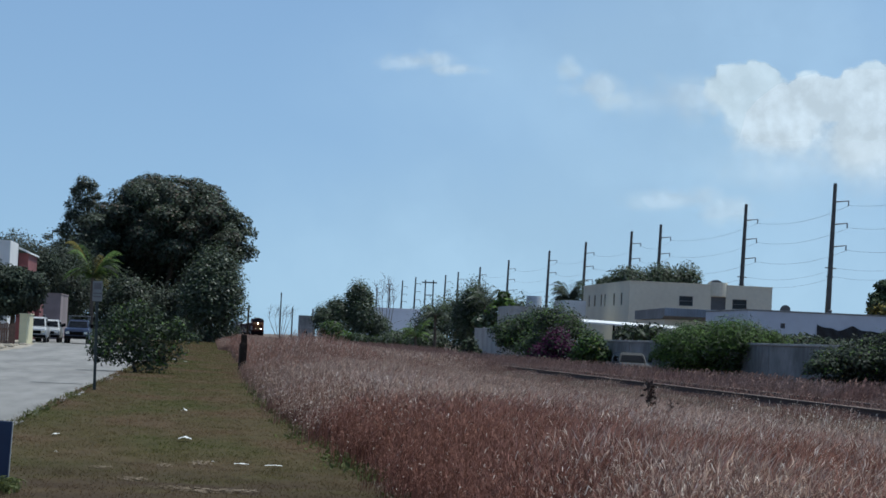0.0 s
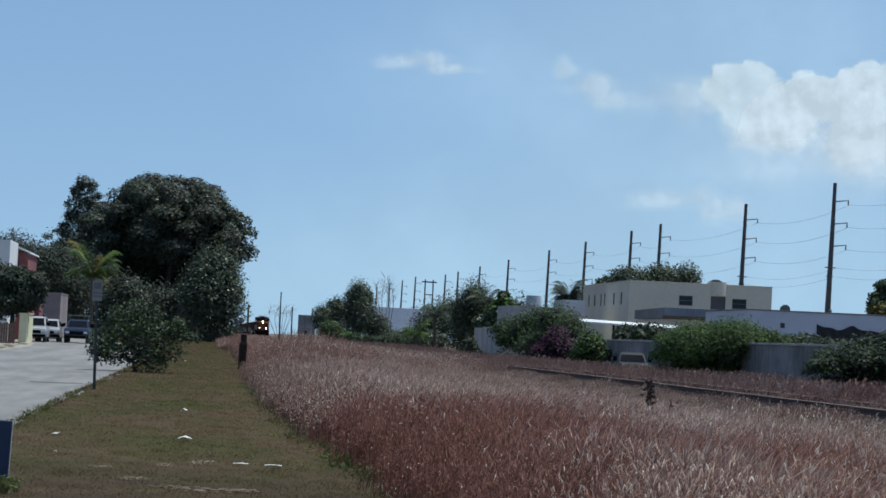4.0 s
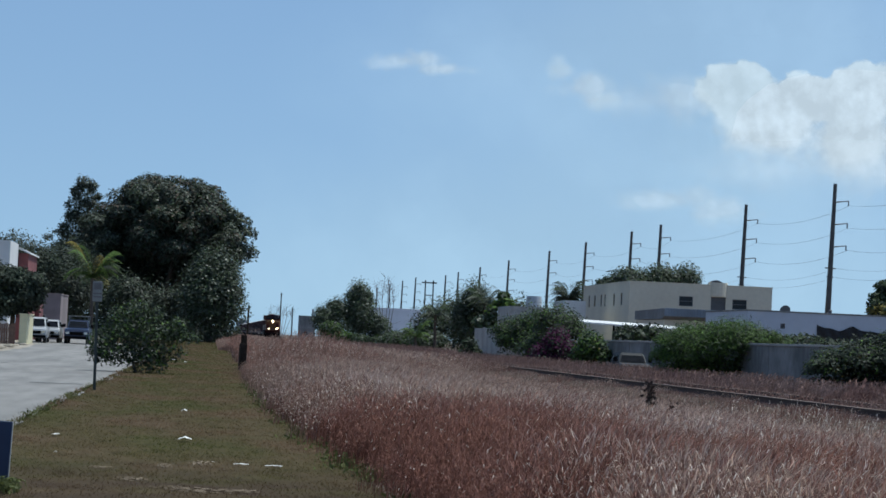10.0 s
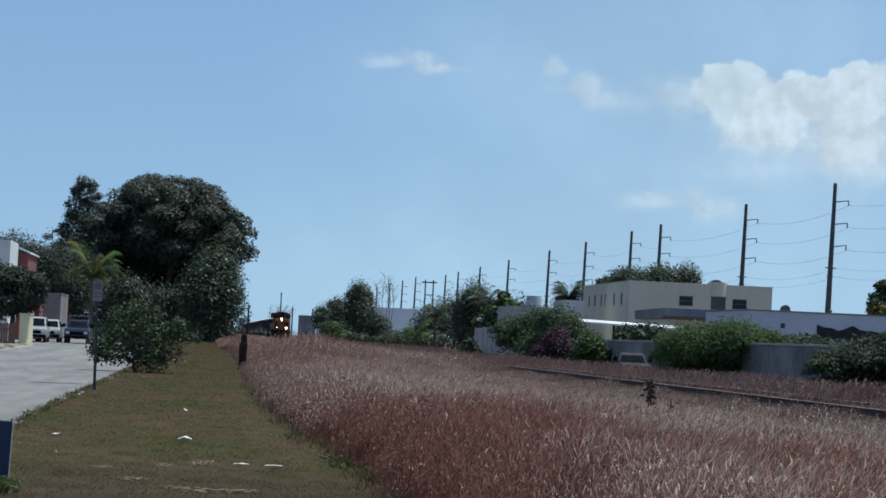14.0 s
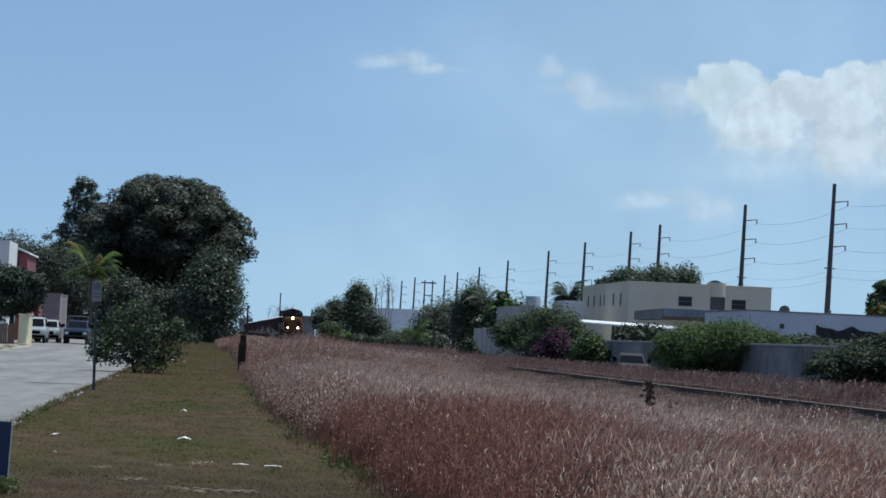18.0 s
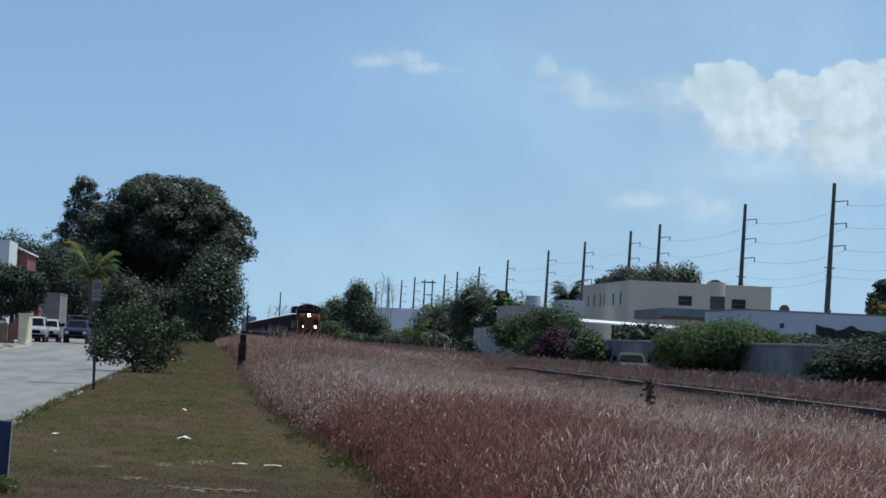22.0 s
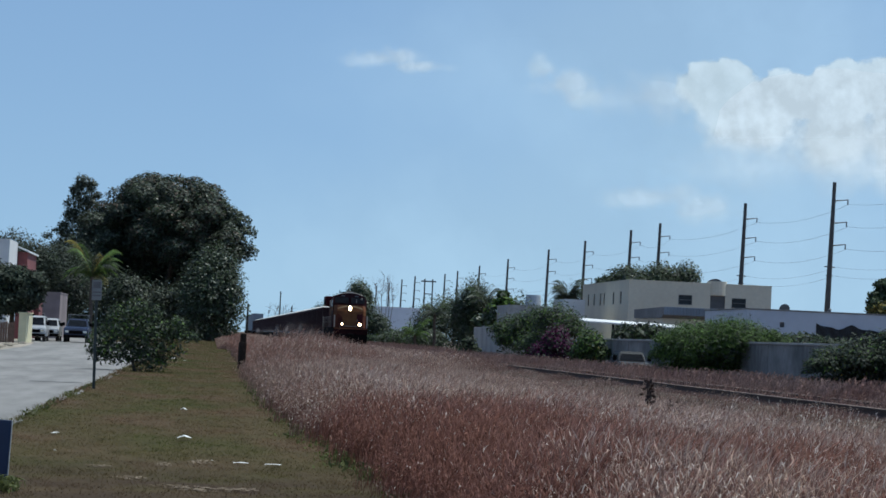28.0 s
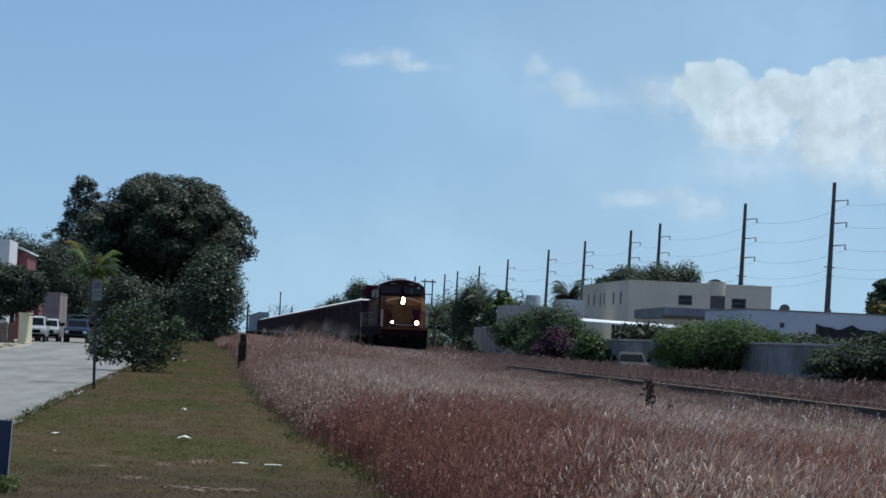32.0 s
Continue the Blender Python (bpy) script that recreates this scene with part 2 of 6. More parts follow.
def trodden(m, colour):
    """Wears a surface down to a soil colour, in soft blotches, over the near end of the verge."""
    n, l = m.node_tree.nodes, m.node_tree.links
    geo, sep, ns = n.new("ShaderNodeNewGeometry"), n.new("ShaderNodeSeparateXYZ"), n.new("ShaderNodeTexNoise")
    far, blot, mul, mix = n.new("ShaderNodeMapRange"), n.new("ShaderNodeMapRange"), n.new("ShaderNodeMath"), n.new("ShaderNodeMix")
    l.new(geo.outputs["Position"], sep.inputs[0])
    l.new(sep.outputs["Y"], far.inputs[0])
    far.inputs[1].default_value, far.inputs[2].default_value = 33.0, 27.0
    ns.inputs["Scale"].default_value, ns.inputs["Detail"].default_value = 0.9, 6
    l.new(geo.outputs["Position"], ns.inputs["Vector"])
    l.new(ns.outputs["Fac"], blot.inputs[0])
    blot.inputs[1].default_value, blot.inputs[2].default_value, blot.inputs[3].default_value = 0.30, 0.60, 0.15
    mul.operation = "MULTIPLY"
    l.new(far.outputs[0], mul.inputs[0])
    l.new(blot.outputs[0], mul.inputs[1])
    mix.data_type = "RGBA"
    mix.inputs[7].default_value = (*colour, 1)
    l.new(mul.outputs[0], mix.inputs[0])
    for link_ in [k for k in l if k.from_node.bl_idname == "ShaderNodeHueSaturation"]:
        end = link_.to_socket
        l.new(link_.from_socket, mix.inputs[6])
        l.new(mix.outputs[2], end)


trodden(M["mown"], (0.052, 0.037, 0.025))
trodden(M["blade"], (0.072, 0.051, 0.034))


# ---- mesh helpers ----
def mesh_of(name, verts, faces, mats, index=None, smooth=False):
    me = bpy.data.meshes.new(name)
    me.from_pydata(verts if isinstance(verts, list) else verts.tolist(), [], faces if isinstance(faces, list) else faces.tolist())
    for m in (mats if isinstance(mats, (list, tuple)) else [mats]):
        me.materials.append(m)
    if index is not None:
        me.polygons.foreach_set("material_index", np.asarray(index, dtype=np.int32))
    if smooth:
        me.polygons.foreach_set("use_smooth", [True] * len(me.polygons))
    me.update()
    return me


def link(name, me, parent=None, label="", at=None):
    ob = new(name, me)
    if parent is not None:
        ob.parent = parent
    if at is not None:
        ob.matrix_basis = at
    return tagged(ob, label)


def part(name, bm, mat, parent, label="", at=None, smooth=False):
    me = bpy.data.meshes.new(name)
    bm.to_mesh(me)
    bm.free()
    me.materials.append(mat)
    if smooth:
        me.polygons.foreach_set("use_smooth", [True] * len(me.polygons))
    return link(name, me, parent, label, at)


def thing(name, at, label, category, group="", kind=""):
    ob = new(name)
    ob.empty_display_size = 0.2
    ob.matrix_basis = at
    return tagged(ob, label, category, group, kind)


def slab(bm, x0, x1, y0, y1, z0, z1, bevel=0.0):
    """An axis-parallel block, with bevelled edges if asked, added to bm."""
    r = bmesh.ops.create_cube(bm, size=1)
    bmesh.ops.scale(bm, vec=(x1 - x0, y1 - y0, z1 - z0), verts=r["verts"])
    bmesh.ops.translate(bm, vec=((x0 + x1) / 2, (y0 + y1) / 2, (z0 + z1) / 2), verts=r["verts"])
    if bevel:
        edges = list({e for v in r["verts"] for e in v.link_edges})
        bmesh.ops.bevel(bm, geom=edges, offset=bevel, segments=2, affect="EDGES", profile=0.6)
    return bm


def block(x0, x1, y0, y1, z0, z1, bevel=0.0):
    return slab(bmesh.new(), x0, x1, y0, y1, z0, z1, bevel)


def rod(bm, a, b, r0, r1=None, seg=8):
    """A tapered round bar from a to b."""
    a, b = Vector(a), Vector(b)
    way = b - a
    turn = way.to_track_quat("Z", "Y").to_matrix().to_4x4()
    bmesh.ops.create_cone(bm, cap_ends=True, segments=seg, radius1=r0, radius2=r0 if r1 is None else r1, depth=way.length,
                          matrix=Matrix.Translation((a + b) / 2) @ turn)
    return bm


def prism(points, y0, y1, axis="x"):
    """A profile of (x, z) pairs drawn out along y, or of (y, z) pairs along x."""
    bm = bmesh.new()
    put = (lambda p, q: (p[0], q, p[1])) if axis == "y" else (lambda p, q: (q, p[0], p[1]))
    lo = [bm.verts.new(put(p, y0)) for p in points]
    hi = [bm.verts.new(put(p, y1)) for p in points]
    bm.faces.new(lo)
    bm.faces.new(hi[::-1])
    k = len(points)
    for i in range(k):
        bm.faces.new((lo[i], lo[(i + 1) % k], hi[(i + 1) % k], hi[i]))
    bmesh.ops.recalc_face_normals(bm, faces=bm.faces)
    return bm


RNG = np.random.default_rng(7)


def leaf_mesh(name, points, size, mat, long=1.8, droop=0.0, out=None):
    """A small leaf at each point, turned by chance, or more or less outwards from its clump."""
    n = len(points)
    d = RNG.normal(size=(n, 3))
    d[:, 2] -= droop
    d /= np.linalg.norm(d, axis=1)[:, None]
    if out is None:
        e = np.cross(d, RNG.normal(size=(n, 3)))
    else:
        e = np.cross(d, out + 0.42 * RNG.normal(size=(n, 3)))
        d = d * 0.5 + np.cross(e, out) * 0.9
        d /= np.linalg.norm(d, axis=1)[:, None]
    e /= np.linalg.norm(e, axis=1)[:, None]
    s = size * RNG.uniform(0.55, 1.35, (n, 1))
    a = points - d * s * long / 2
    b = points + e * s * 0.5
    c = points + d * s * long / 2
    f = points - e * s * 0.5
    v = np.stack([a, b, c, f], 1).reshape(-1, 3)
    return mesh_of(name, v, np.arange(4 * n).reshape(-1, 4), mat)


def lobes_points(lobes, n, shell=4.0, fray=0.12, up=0.0):
    """Points in a set of ellipsoids (x, y, z, rx, ry, rz), denser towards their skins, frayed outside; up: the share of leaves below a clump that grow on top of it instead."""
    lobes = np.array(lobes, dtype=float)
    w = (lobes[:, 3] * lobes[:, 4] * lobes[:, 5]) ** 0.75
    k = RNG.choice(len(lobes), n, p=w / w.sum())
    d = RNG.normal(size=(n, 3))
    d /= np.linalg.norm(d, axis=1)[:, None]
    d[:, 2] = np.where((d[:, 2] < -0.15) & (RNG.random(n) < up), -d[:, 2], d[:, 2])
    r = RNG.random(n) ** (1 / shell) * (1 + fray * np.minimum(np.abs(RNG.normal(size=n)), 1.6))
    return lobes[k, :3] + d * r[:, None] * lobes[k, 3:], d + np.array([0, 0, 0.35 + 0.5 * up])


def crown_lobes(c, r, count, size, low=-0.6, core=0.78, square=1.0):
    """Small lobes strewn over one large ellipsoid, and the ellipsoid itself, shrunk; square below 1 fills its shoulders."""
    out = [(*c, r[0] * core, r[1] * core, r[2] * core)]
    while len(out) <= count:
        d = RNG.normal(size=3)
        d /= np.linalg.norm(d)
        if d[2] < low:
            continue
        d = np.sign(d) * np.abs(d) ** square
        q = size * RNG.uniform(0.6, 1.25)
        k = RNG.uniform(0.72, 0.95)
        out.append((c[0] + d[0] * r[0] * k, c[1] + d[1] * r[1] * k, c[2] + d[2] * r[2] * k, q * 1.1, q * 1.1, q * 0.85))
    return out


# ---- ground, road, railway ----
def land(x, y):
    """Height of the land: a level verge that rises a little far off, and a slow rise towards the track bed."""
    far = 0.45 * min(max((y - 120) / 130, 0), 1)
    return max(far, 0.12 * min(max((x - 1.5) / 8.5, 0), 1) + 0.16 * min(max((x - 10) / 2.8, 0), 1))


def bend(y):
    """The street swings to the left beyond the parked vehicles."""
    return -0.0012 * max(y - 150, 0) ** 2


xs = [-3000, -600, -120, -40, -20, -12, -4, 0, 1.5, 4, 7, 10, 12.8, 16, 20, 40, 80, 200, 800, 3000]
ys = [-300, -40, 0, 20, 40, 70, 100, 120, 150, 180, 206.67, 220, 250, 320, 500, 900, 1800, 4900]
verts = [(x, y, land(x, y) - 0.03) for y in ys for x in xs]
faces = [(j * len(xs) + i, j * len(xs) + i + 1, (j + 1) * len(xs) + i + 1, (j + 1) * len(xs) + i) for j in range(len(ys) - 1) for i in range(len(xs) - 1)]
ground = link("ground", mesh_of("ground", verts, faces, M["soil"]))
tagged(ground, "dry brown earth under grass and scrub", "ground", kind="structure")


def strip(name, left, right, y0, y1, z, mat, label, category, steps=60, wobble=0.0, swing=(1, 1)):
    v, f = [], []
    for i in range(steps + 1):
        y = y0 + (y1 - y0) * i / steps
        a, b = (wobble * noise.noise((y * 0.35, k, 0)) + wobble * 0.5 * noise.noise((y * 1.7, k, 4)) for k in (1.5, 7.5))
        h = land(-5, y) + z
        v += [(left + a + swing[0] * bend(y), y, h), (right + b + swing[1] * bend(y), y, h)]
        if i:
            f.append((2 * i - 2, 2 * i - 1, 2 * i + 1, 2 * i))
    ob = link(name, mesh_of(name, v, f, mat))
    return tagged(ob, label, category, kind="structure")


verge = strip("mown_verge", -3.6, 1.9, -40, 330, -0.004, M["mown"], "mown verge of dry brownish-green turf", "lawn", 185, 0.1, (1, 0))
road = strip("road", -10.6, -2.98, -60, 300, 0.012, M["road"], "pale worn asphalt street with a ragged edge", "road", 360, 0.16)
sand = strip("sandy_shoulder", -17.0, -10.5, -60, 300, 0.004, M["sand"], "pale sandy shoulder beside the street", "ground", 180, 0.2)
for x0, x1, y, w in ((-4.7, -3.3, 71.5, 0.45), (-9.4, -7.6, 104, 0.6), (-9.9, -8.4, 84, 0.5)):
    strip("dark_road_strip", x0, x1, y, y + w, 0.021, M["patch"], "dark narrow strip across the asphalt", "road", 4, 0.04)

TRACK_X, RAIL_Z = 12.8, 0.73
bed = prism([(TRACK_X - 2.9, 0.08), (TRACK_X - 1.75, 0.56), (TRACK_X + 1.75, 0.56), (TRACK_X + 2.6, 0.2)], -60, 1400, "y")
ballast = tagged(part("ballast_bed", bed, M["ballast"], None), "grey-brown crushed stone track bed", "ballast", kind="structure")
tie = bmesh.new()
slab(tie, -1.3, 1.3, -0.115, 0.115, -0.13, 0.0)
tie_me = bpy.data.meshes.new("sleeper")
tie.to_mesh(tie_me)
tie.free()
tie_me.materials.append(M["sleeper"])
for i in range(300):
    link("sleeper", tie_me, ballast, at=pose(TRACK_X + 0.03 * noise.noise((i * 1.7, 0, 3)), 40.2 + 0.58 * i, 0.568, 0, 0, 1.2 * noise.noise((i * 2.3, 5, 1))))
for side in (-0.755, 0.755):
    rail = thing("rail", pose(TRACK_X + side, 0, RAIL_Z), "rusty steel rail with a worn bright head", "rail", "rails of the track")
    part("web", prism([(-0.07, -0.16), (0.07, -0.16), (0.02, -0.13), (0.012, -0.05), (0.036, -0.04), (0.036, -0.006), (-0.036, -0.006), (-0.036, -0.04), (-0.012, -0.05), (-0.02, -0.13)], -60, 1400, "y"), M["rail"], rail)
    part("head", prism([(-0.034, -0.006), (0.034, -0.006), (0.028, 0.0), (-0.028, 0.0)], -60, 1400, "y"), M["railtop"], rail, "worn bright running surface")

# ---- the train ----
def wheelset(parent, y, r=0.46):
    bm = bmesh.new()
    for s in (-1, 1):
        rod(bm, (s * 0.70, y, r), (s * 0.82, y, r), r, seg=20)
        rod(bm, (s * 0.66, y, r), (s * 0.70, y, r), r + 0.03, seg=20)
    rod(bm, (-0.7, y, r), (0.7, y, r), 0.09)
    return part("wheelset", bm, M["black"], parent)


def bogie(parent, ys, low=0.34):
    bm = bmesh.new()
    for s in (-1, 1):
        slab(bm, s * 1.0 - 0.09, s * 1.0 + 0.09, min(ys) - 0.5, max(ys) + 0.5, low, low + 0.34, 0.05)
        for y in ys:
            slab(bm, s * 1.0 - 0.14, s * 1.0 + 0.14, y - 0.16, y + 0.16, 0.30, 0.64, 0.03)
    slab(bm, -1.0, 1.0, sum(ys) / len(ys) - 0.3, sum(ys) / len(ys) + 0.3, 0.42, 0.74, 0.03)
    b = part("bogie", bm, M["black"], parent, "black cast side frames")
    for y in ys:
        wheelset(b, y)
    return b


def locomotive():
    """Origin on the rail heads under the headlight; the front faces -y."""
    lo = thing("locomotive", pose(0, 0, 0), "red and yellow diesel locomotive with lit headlights, shade put into its paint", "locomotive")
    yf = -1.9
    part("underframe", prism([(yf + 0.1, 1.25), (yf + 0.1, 1.62), (22.4, 1.62), (22.4, 1.25), (17, 1.0), (4, 1.0)], -1.5, 1.5), M["black"], lo)
    # plough and steps at the front end
    bm = prism([(-1.5, 0.16), (1.5, 0.16), (1.52, 1.0), (-1.52, 1.0)], yf - 0.05, yf + 0.08, "y")
    part("plough", bm, M["black"], lo, "black snow plough pilot")
    bm = slab(bmesh.new(), -1.55, 1.55, yf, yf + 0.2, 1.0, 1.62, 0.03)
    part("anticlimber", bm, M["cabroof"], lo)
    part("sill_stripe", block(-1.50, 1.50, yf - 0.012, yf - 0.004, 1.48, 1.58), M["paintyellow"], lo, "yellow stripe along the deck edge")
    part("coupler", slab(slab(bmesh.new(), -0.16, 0.16, yf - 0.75, yf, 0.74, 1.02, 0.05), -0.24, 0.24, yf - 0.75, yf - 0.42, 0.68, 1.08, 0.06), M["black"], lo)
    for s in (-1, 1):
        for z in (0.35, 0.72, 1.08):
            part("step", block(s * 1.5 - 0.12, s * 1.5 + 0.12, yf + 0.15, yf + 0.75, z, z + 0.05), M["black"], lo)
        bm = bmesh.new()
        rod(bm, (s * 1.48, yf + 0.08, 0.9), (s * 1.48, yf + 0.08, 2.7), 0.04)
        rod(bm, (s * 1.48, yf + 0.85, 0.9), (s * 1.48, yf + 0.85, 2.7), 0.03)
        rod(bm, (s * 1.48, yf + 0.08, 2.7), (s * 1.48, yf + 0.85, 2.7), 0.025)
        part("grab_rail", bm, M["handrail"], lo, "pale weathered handrail by the steps")
        bm = bmesh.new()
        for y in np.arange(4.6, 22.3, 2.2):
            rod(bm, (s * 1.46, y, 1.6), (s * 1.46, y, 2.65), 0.016)
        rod(bm, (s * 1.46, 4.6, 2.62), (s * 1.46, 22.2, 2.62), 0.015)
        rod(bm, (s * 1.46, 4.6, 2.12), (s * 1.46, 22.2, 2.12), 0.012)
        part("handrail", bm, M["handrail"], lo)
        bm = bmesh.new()
        for y in (22.0, 22.3):
            rod(bm, (s * 1.48, y, 0.5), (s * 1.48, y, 2.7), 0.045)
        part("grab_rail", bm, M["handrail"], lo)
    # wide nose with chamfered corners
    nose = bmesh.new()
    ring = [(-1.46, 0.55), (-1.18, 0.0), (1.18, 0.0), (1.46, 0.55), (1.46, 1.3), (-1.46, 1.3)]
    lo_v = [nose.verts.new((x, y - 0.05, 1.62)) for x, y in ring]
    mid_v = [nose.verts.new((x, y, 3.1)) for x, y in ring]
    hi_v = [nose.verts.new((x * 0.97, y + (0.28 if y < 1 else 0), 3.66)) for x, y in ring]
    for a, b in ((lo_v, mid_v), (mid_v, hi_v)):
        for i in range(6):
            nose.faces.new((a[i], a[(i + 1) % 6], b[(i + 1) % 6], b[i]))
    nose.faces.new(hi_v)
    bmesh.ops.bevel(nose, geom=[e for e in nose.edges if not e.is_boundary], offset=0.04, segments=2, affect="EDGES")
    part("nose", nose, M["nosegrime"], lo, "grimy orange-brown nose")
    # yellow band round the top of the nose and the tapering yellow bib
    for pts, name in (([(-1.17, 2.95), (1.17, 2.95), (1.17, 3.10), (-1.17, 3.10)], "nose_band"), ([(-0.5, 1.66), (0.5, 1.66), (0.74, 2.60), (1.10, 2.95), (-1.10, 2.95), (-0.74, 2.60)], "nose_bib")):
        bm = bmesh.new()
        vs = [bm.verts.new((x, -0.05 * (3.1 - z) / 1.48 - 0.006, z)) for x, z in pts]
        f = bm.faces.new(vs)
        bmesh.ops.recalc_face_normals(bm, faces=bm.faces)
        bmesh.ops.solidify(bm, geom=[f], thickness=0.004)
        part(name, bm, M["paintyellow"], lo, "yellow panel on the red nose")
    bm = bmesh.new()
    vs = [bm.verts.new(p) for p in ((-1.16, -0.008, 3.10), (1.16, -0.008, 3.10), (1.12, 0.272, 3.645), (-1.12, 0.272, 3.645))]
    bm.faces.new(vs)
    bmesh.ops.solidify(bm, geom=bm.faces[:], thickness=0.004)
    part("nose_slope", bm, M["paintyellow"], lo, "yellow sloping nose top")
    for s in (-1, 1):
        bm = bmesh.new()
        vs = [bm.verts.new(p) for p in ((s * 1.20, 0.03, 2.75), (s * 1.465, 0.55, 2.75), (s * 1.465, 0.55, 3.1), (s * 1.425, 0.83, 3.62), (s * 1.16, 0.29, 3.62), (s * 1.195, 0.02, 3.1))]
        bm.faces.new(vs)
        bmesh.ops.translate(bm, vec=(s * 0.012, -0.008, 0), verts=bm.verts)
        bmesh.ops.solidify(bm, geom=bm.faces[:], thickness=0.004)
        part("nose_corner", bm, M["paintyellow"], lo)
    bm = bmesh.new()
    bow = [(-0.95 + 1.9 * i / 8, yf + 0.02 - 0.08 * math.sin(math.pi * i / 8), 1.80 - 0.06 * math.sin(math.pi * i / 8)) for i in range(9)]
    for q0, q1 in zip(bow, bow[1:]):
        rod(bm, q0, q1, 0.02, 0.02, 6)
    for q in (bow[0], bow[-1]):
        rod(bm, (q[0], q[1], 1.6), q, 0.028, 0.028, 6)
    part("front_handrail", bm, M["signmark"], lo, "grey bowed handrail before the nose")
    # pale moustache band along the brow of the nose
    def brow(x, z):
        return (x, 0.28 * max(z - 3.10, 0) / 0.545 - 0.016, z)
    bm = bmesh.new()
    cols = [(-1.13 + 2.26 * i / 12, 3.60 - 0.24 * abs(-1 + i / 6) ** 2) for i in range(13)]
    low, top = [bm.verts.new(brow(x, z - 0.09)) for x, z in cols], [bm.verts.new(brow(x, z + 0.05)) for x, z in cols]
    for i in range(12):
        bm.faces.new((low[i], low[i + 1], top[i + 1], top[i]))
    bmesh.ops.solidify(bm, geom=bm.faces[:], thickness=0.004)
    part("brow_stripe", bm, M["paleband"], lo, "pale yellow stripe curving across the brow of the nose")
    # door and latch lines on the nose
    part("nose_door", block(0.62, 1.08, -0.045, -0.02, 1.75, 2.86, 0.01), M["paintred"], lo)
    part("door_handle", block(0.66, 0.70, -0.075, -0.045, 2.2, 2.4), M["handrail"], lo)
    # cab
    cab = bmesh.new()
    arch = [(-1.55, 1.62), (-1.55, 3.66), (-1.55, 4.12), (-1.46, 4.36), (-1.22, 4.55), (-0.85, 4.68), (-0.42, 4.76), (0, 4.79)]
    arch += [(-x, z) for x, z in reversed(arch[:-1])]
    front = [cab.verts.new((x, 1.25 + 0.37 / 0.79 * max(0, z - 3.66), z)) for x, z in arch]
    back = [cab.verts.new((x, 4.1, z)) for x, z in arch]
    m = len(arch)
    for i in range(m):
        cab.faces.new((front[i], front[(i + 1) % m], back[(i + 1) % m], back[i]))
    for i in range(1, m - 1):
        cab.faces.new((front[0], front[i + 1], front[i]))
        cab.faces.new((back[0], back[i], back[i + 1]))
    bmesh.ops.remove_doubles(cab, verts=cab.verts, dist=0.0005)
    bmesh.ops.recalc_face_normals(cab, faces=cab.faces)
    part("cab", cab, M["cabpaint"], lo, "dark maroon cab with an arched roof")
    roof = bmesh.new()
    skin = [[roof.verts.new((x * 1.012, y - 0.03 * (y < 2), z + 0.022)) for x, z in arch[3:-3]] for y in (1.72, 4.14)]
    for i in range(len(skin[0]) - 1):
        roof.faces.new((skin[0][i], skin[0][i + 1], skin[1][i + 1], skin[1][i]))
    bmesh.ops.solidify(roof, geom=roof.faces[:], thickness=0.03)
    part("cab_roof", roof, M["cabroof"], lo, "blackish maroon arched cab roof")
    part("air_conditioner", block(-0.36, 0.36, 2.5, 3.2, 4.78, 4.93, 0.04), M["handrail"], lo, "grey air-conditioning box on the cab roof")
    # pale tube added to stand in for white glints along the roof edge
    bm = bmesh.new()
    lip = [(x * 0.99, 1.25 + 0.37 / 0.79 * max(0, z - 3.66) + 0.0, z + 0.03) for x, z in arch if z > 4.5]
    for q0, q1 in zip(lip, lip[1:]):
        rod(bm, q0, q1, 0.03, 0.03, 6)
    part("roof_glint", bm, M["handrail"], lo, "pale tube in place of glints along the roof front")
    part("wiper", slab(bmesh.new(), 0.60, 0.63, 1.30, 1.33, 3.9, 4.25), M["handrail"], lo)
    part("class_light", block(1.02, 1.16, 1.50, 1.60, 4.22, 4.36, 0.02), M["handrail"], lo, "small pale marker lamp, unlit")
    part("blower_box", block(-1.28, -0.97, 11.6, 13.6, 3.72, 4.20, 0.05), M["handrail"], lo, "pale grey blower housing on the hood")
    for y in (6.4, 9.0, 11.6, 14.2, 16.8):
        part("hood_door", block(-1.004, -0.97, y, y + 2.3, 1.72, 2.82, 0.02), M["paintred"], lo)
    for x0, x1 in ((-1.36, -0.12), (0.12, 1.36)):
        bm = bmesh.new()
        lean = 0.37 / 0.79
        z0, z1 = 3.86, 4.38
        vs = [bm.verts.new((x, 1.25 + (z - 3.66) * lean - 0.012, z)) for x, z in ((x0, z0), (x1, z0), (x1, z1), (x0, z1))]
        f = bm.faces.new(vs)
        bmesh.ops.solidify(bm, geom=[f], thickness=0.01)
        part("windscreen", bm, M["numberlamp"], lo, "dark tinted windscreen pane")
    for s in (-1, 1):
        part("side_window", block(s * 1.555 - 0.006, s * 1.555 + 0.006, 2.0, 3.5, 3.5, 4.1, 0.004), M["numberlamp"], lo)
        part("cab_side_band", block(s * 1.556 - 0.004, s * 1.556 + 0.004, 1.3, 4.05, 3.12, 3.42), M["paintyellow"], lo, "yellow band along the cab side")
        part("number_board", block(s * 0.62 - 0.17, s * 0.62 + 0.17, 1.56, 1.70, 4.46, 4.57, 0.01), M["darkdoor"], lo)
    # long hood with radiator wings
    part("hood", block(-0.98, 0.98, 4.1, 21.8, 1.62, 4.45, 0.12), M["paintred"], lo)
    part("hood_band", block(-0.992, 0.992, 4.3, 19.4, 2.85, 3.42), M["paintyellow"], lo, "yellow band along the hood")
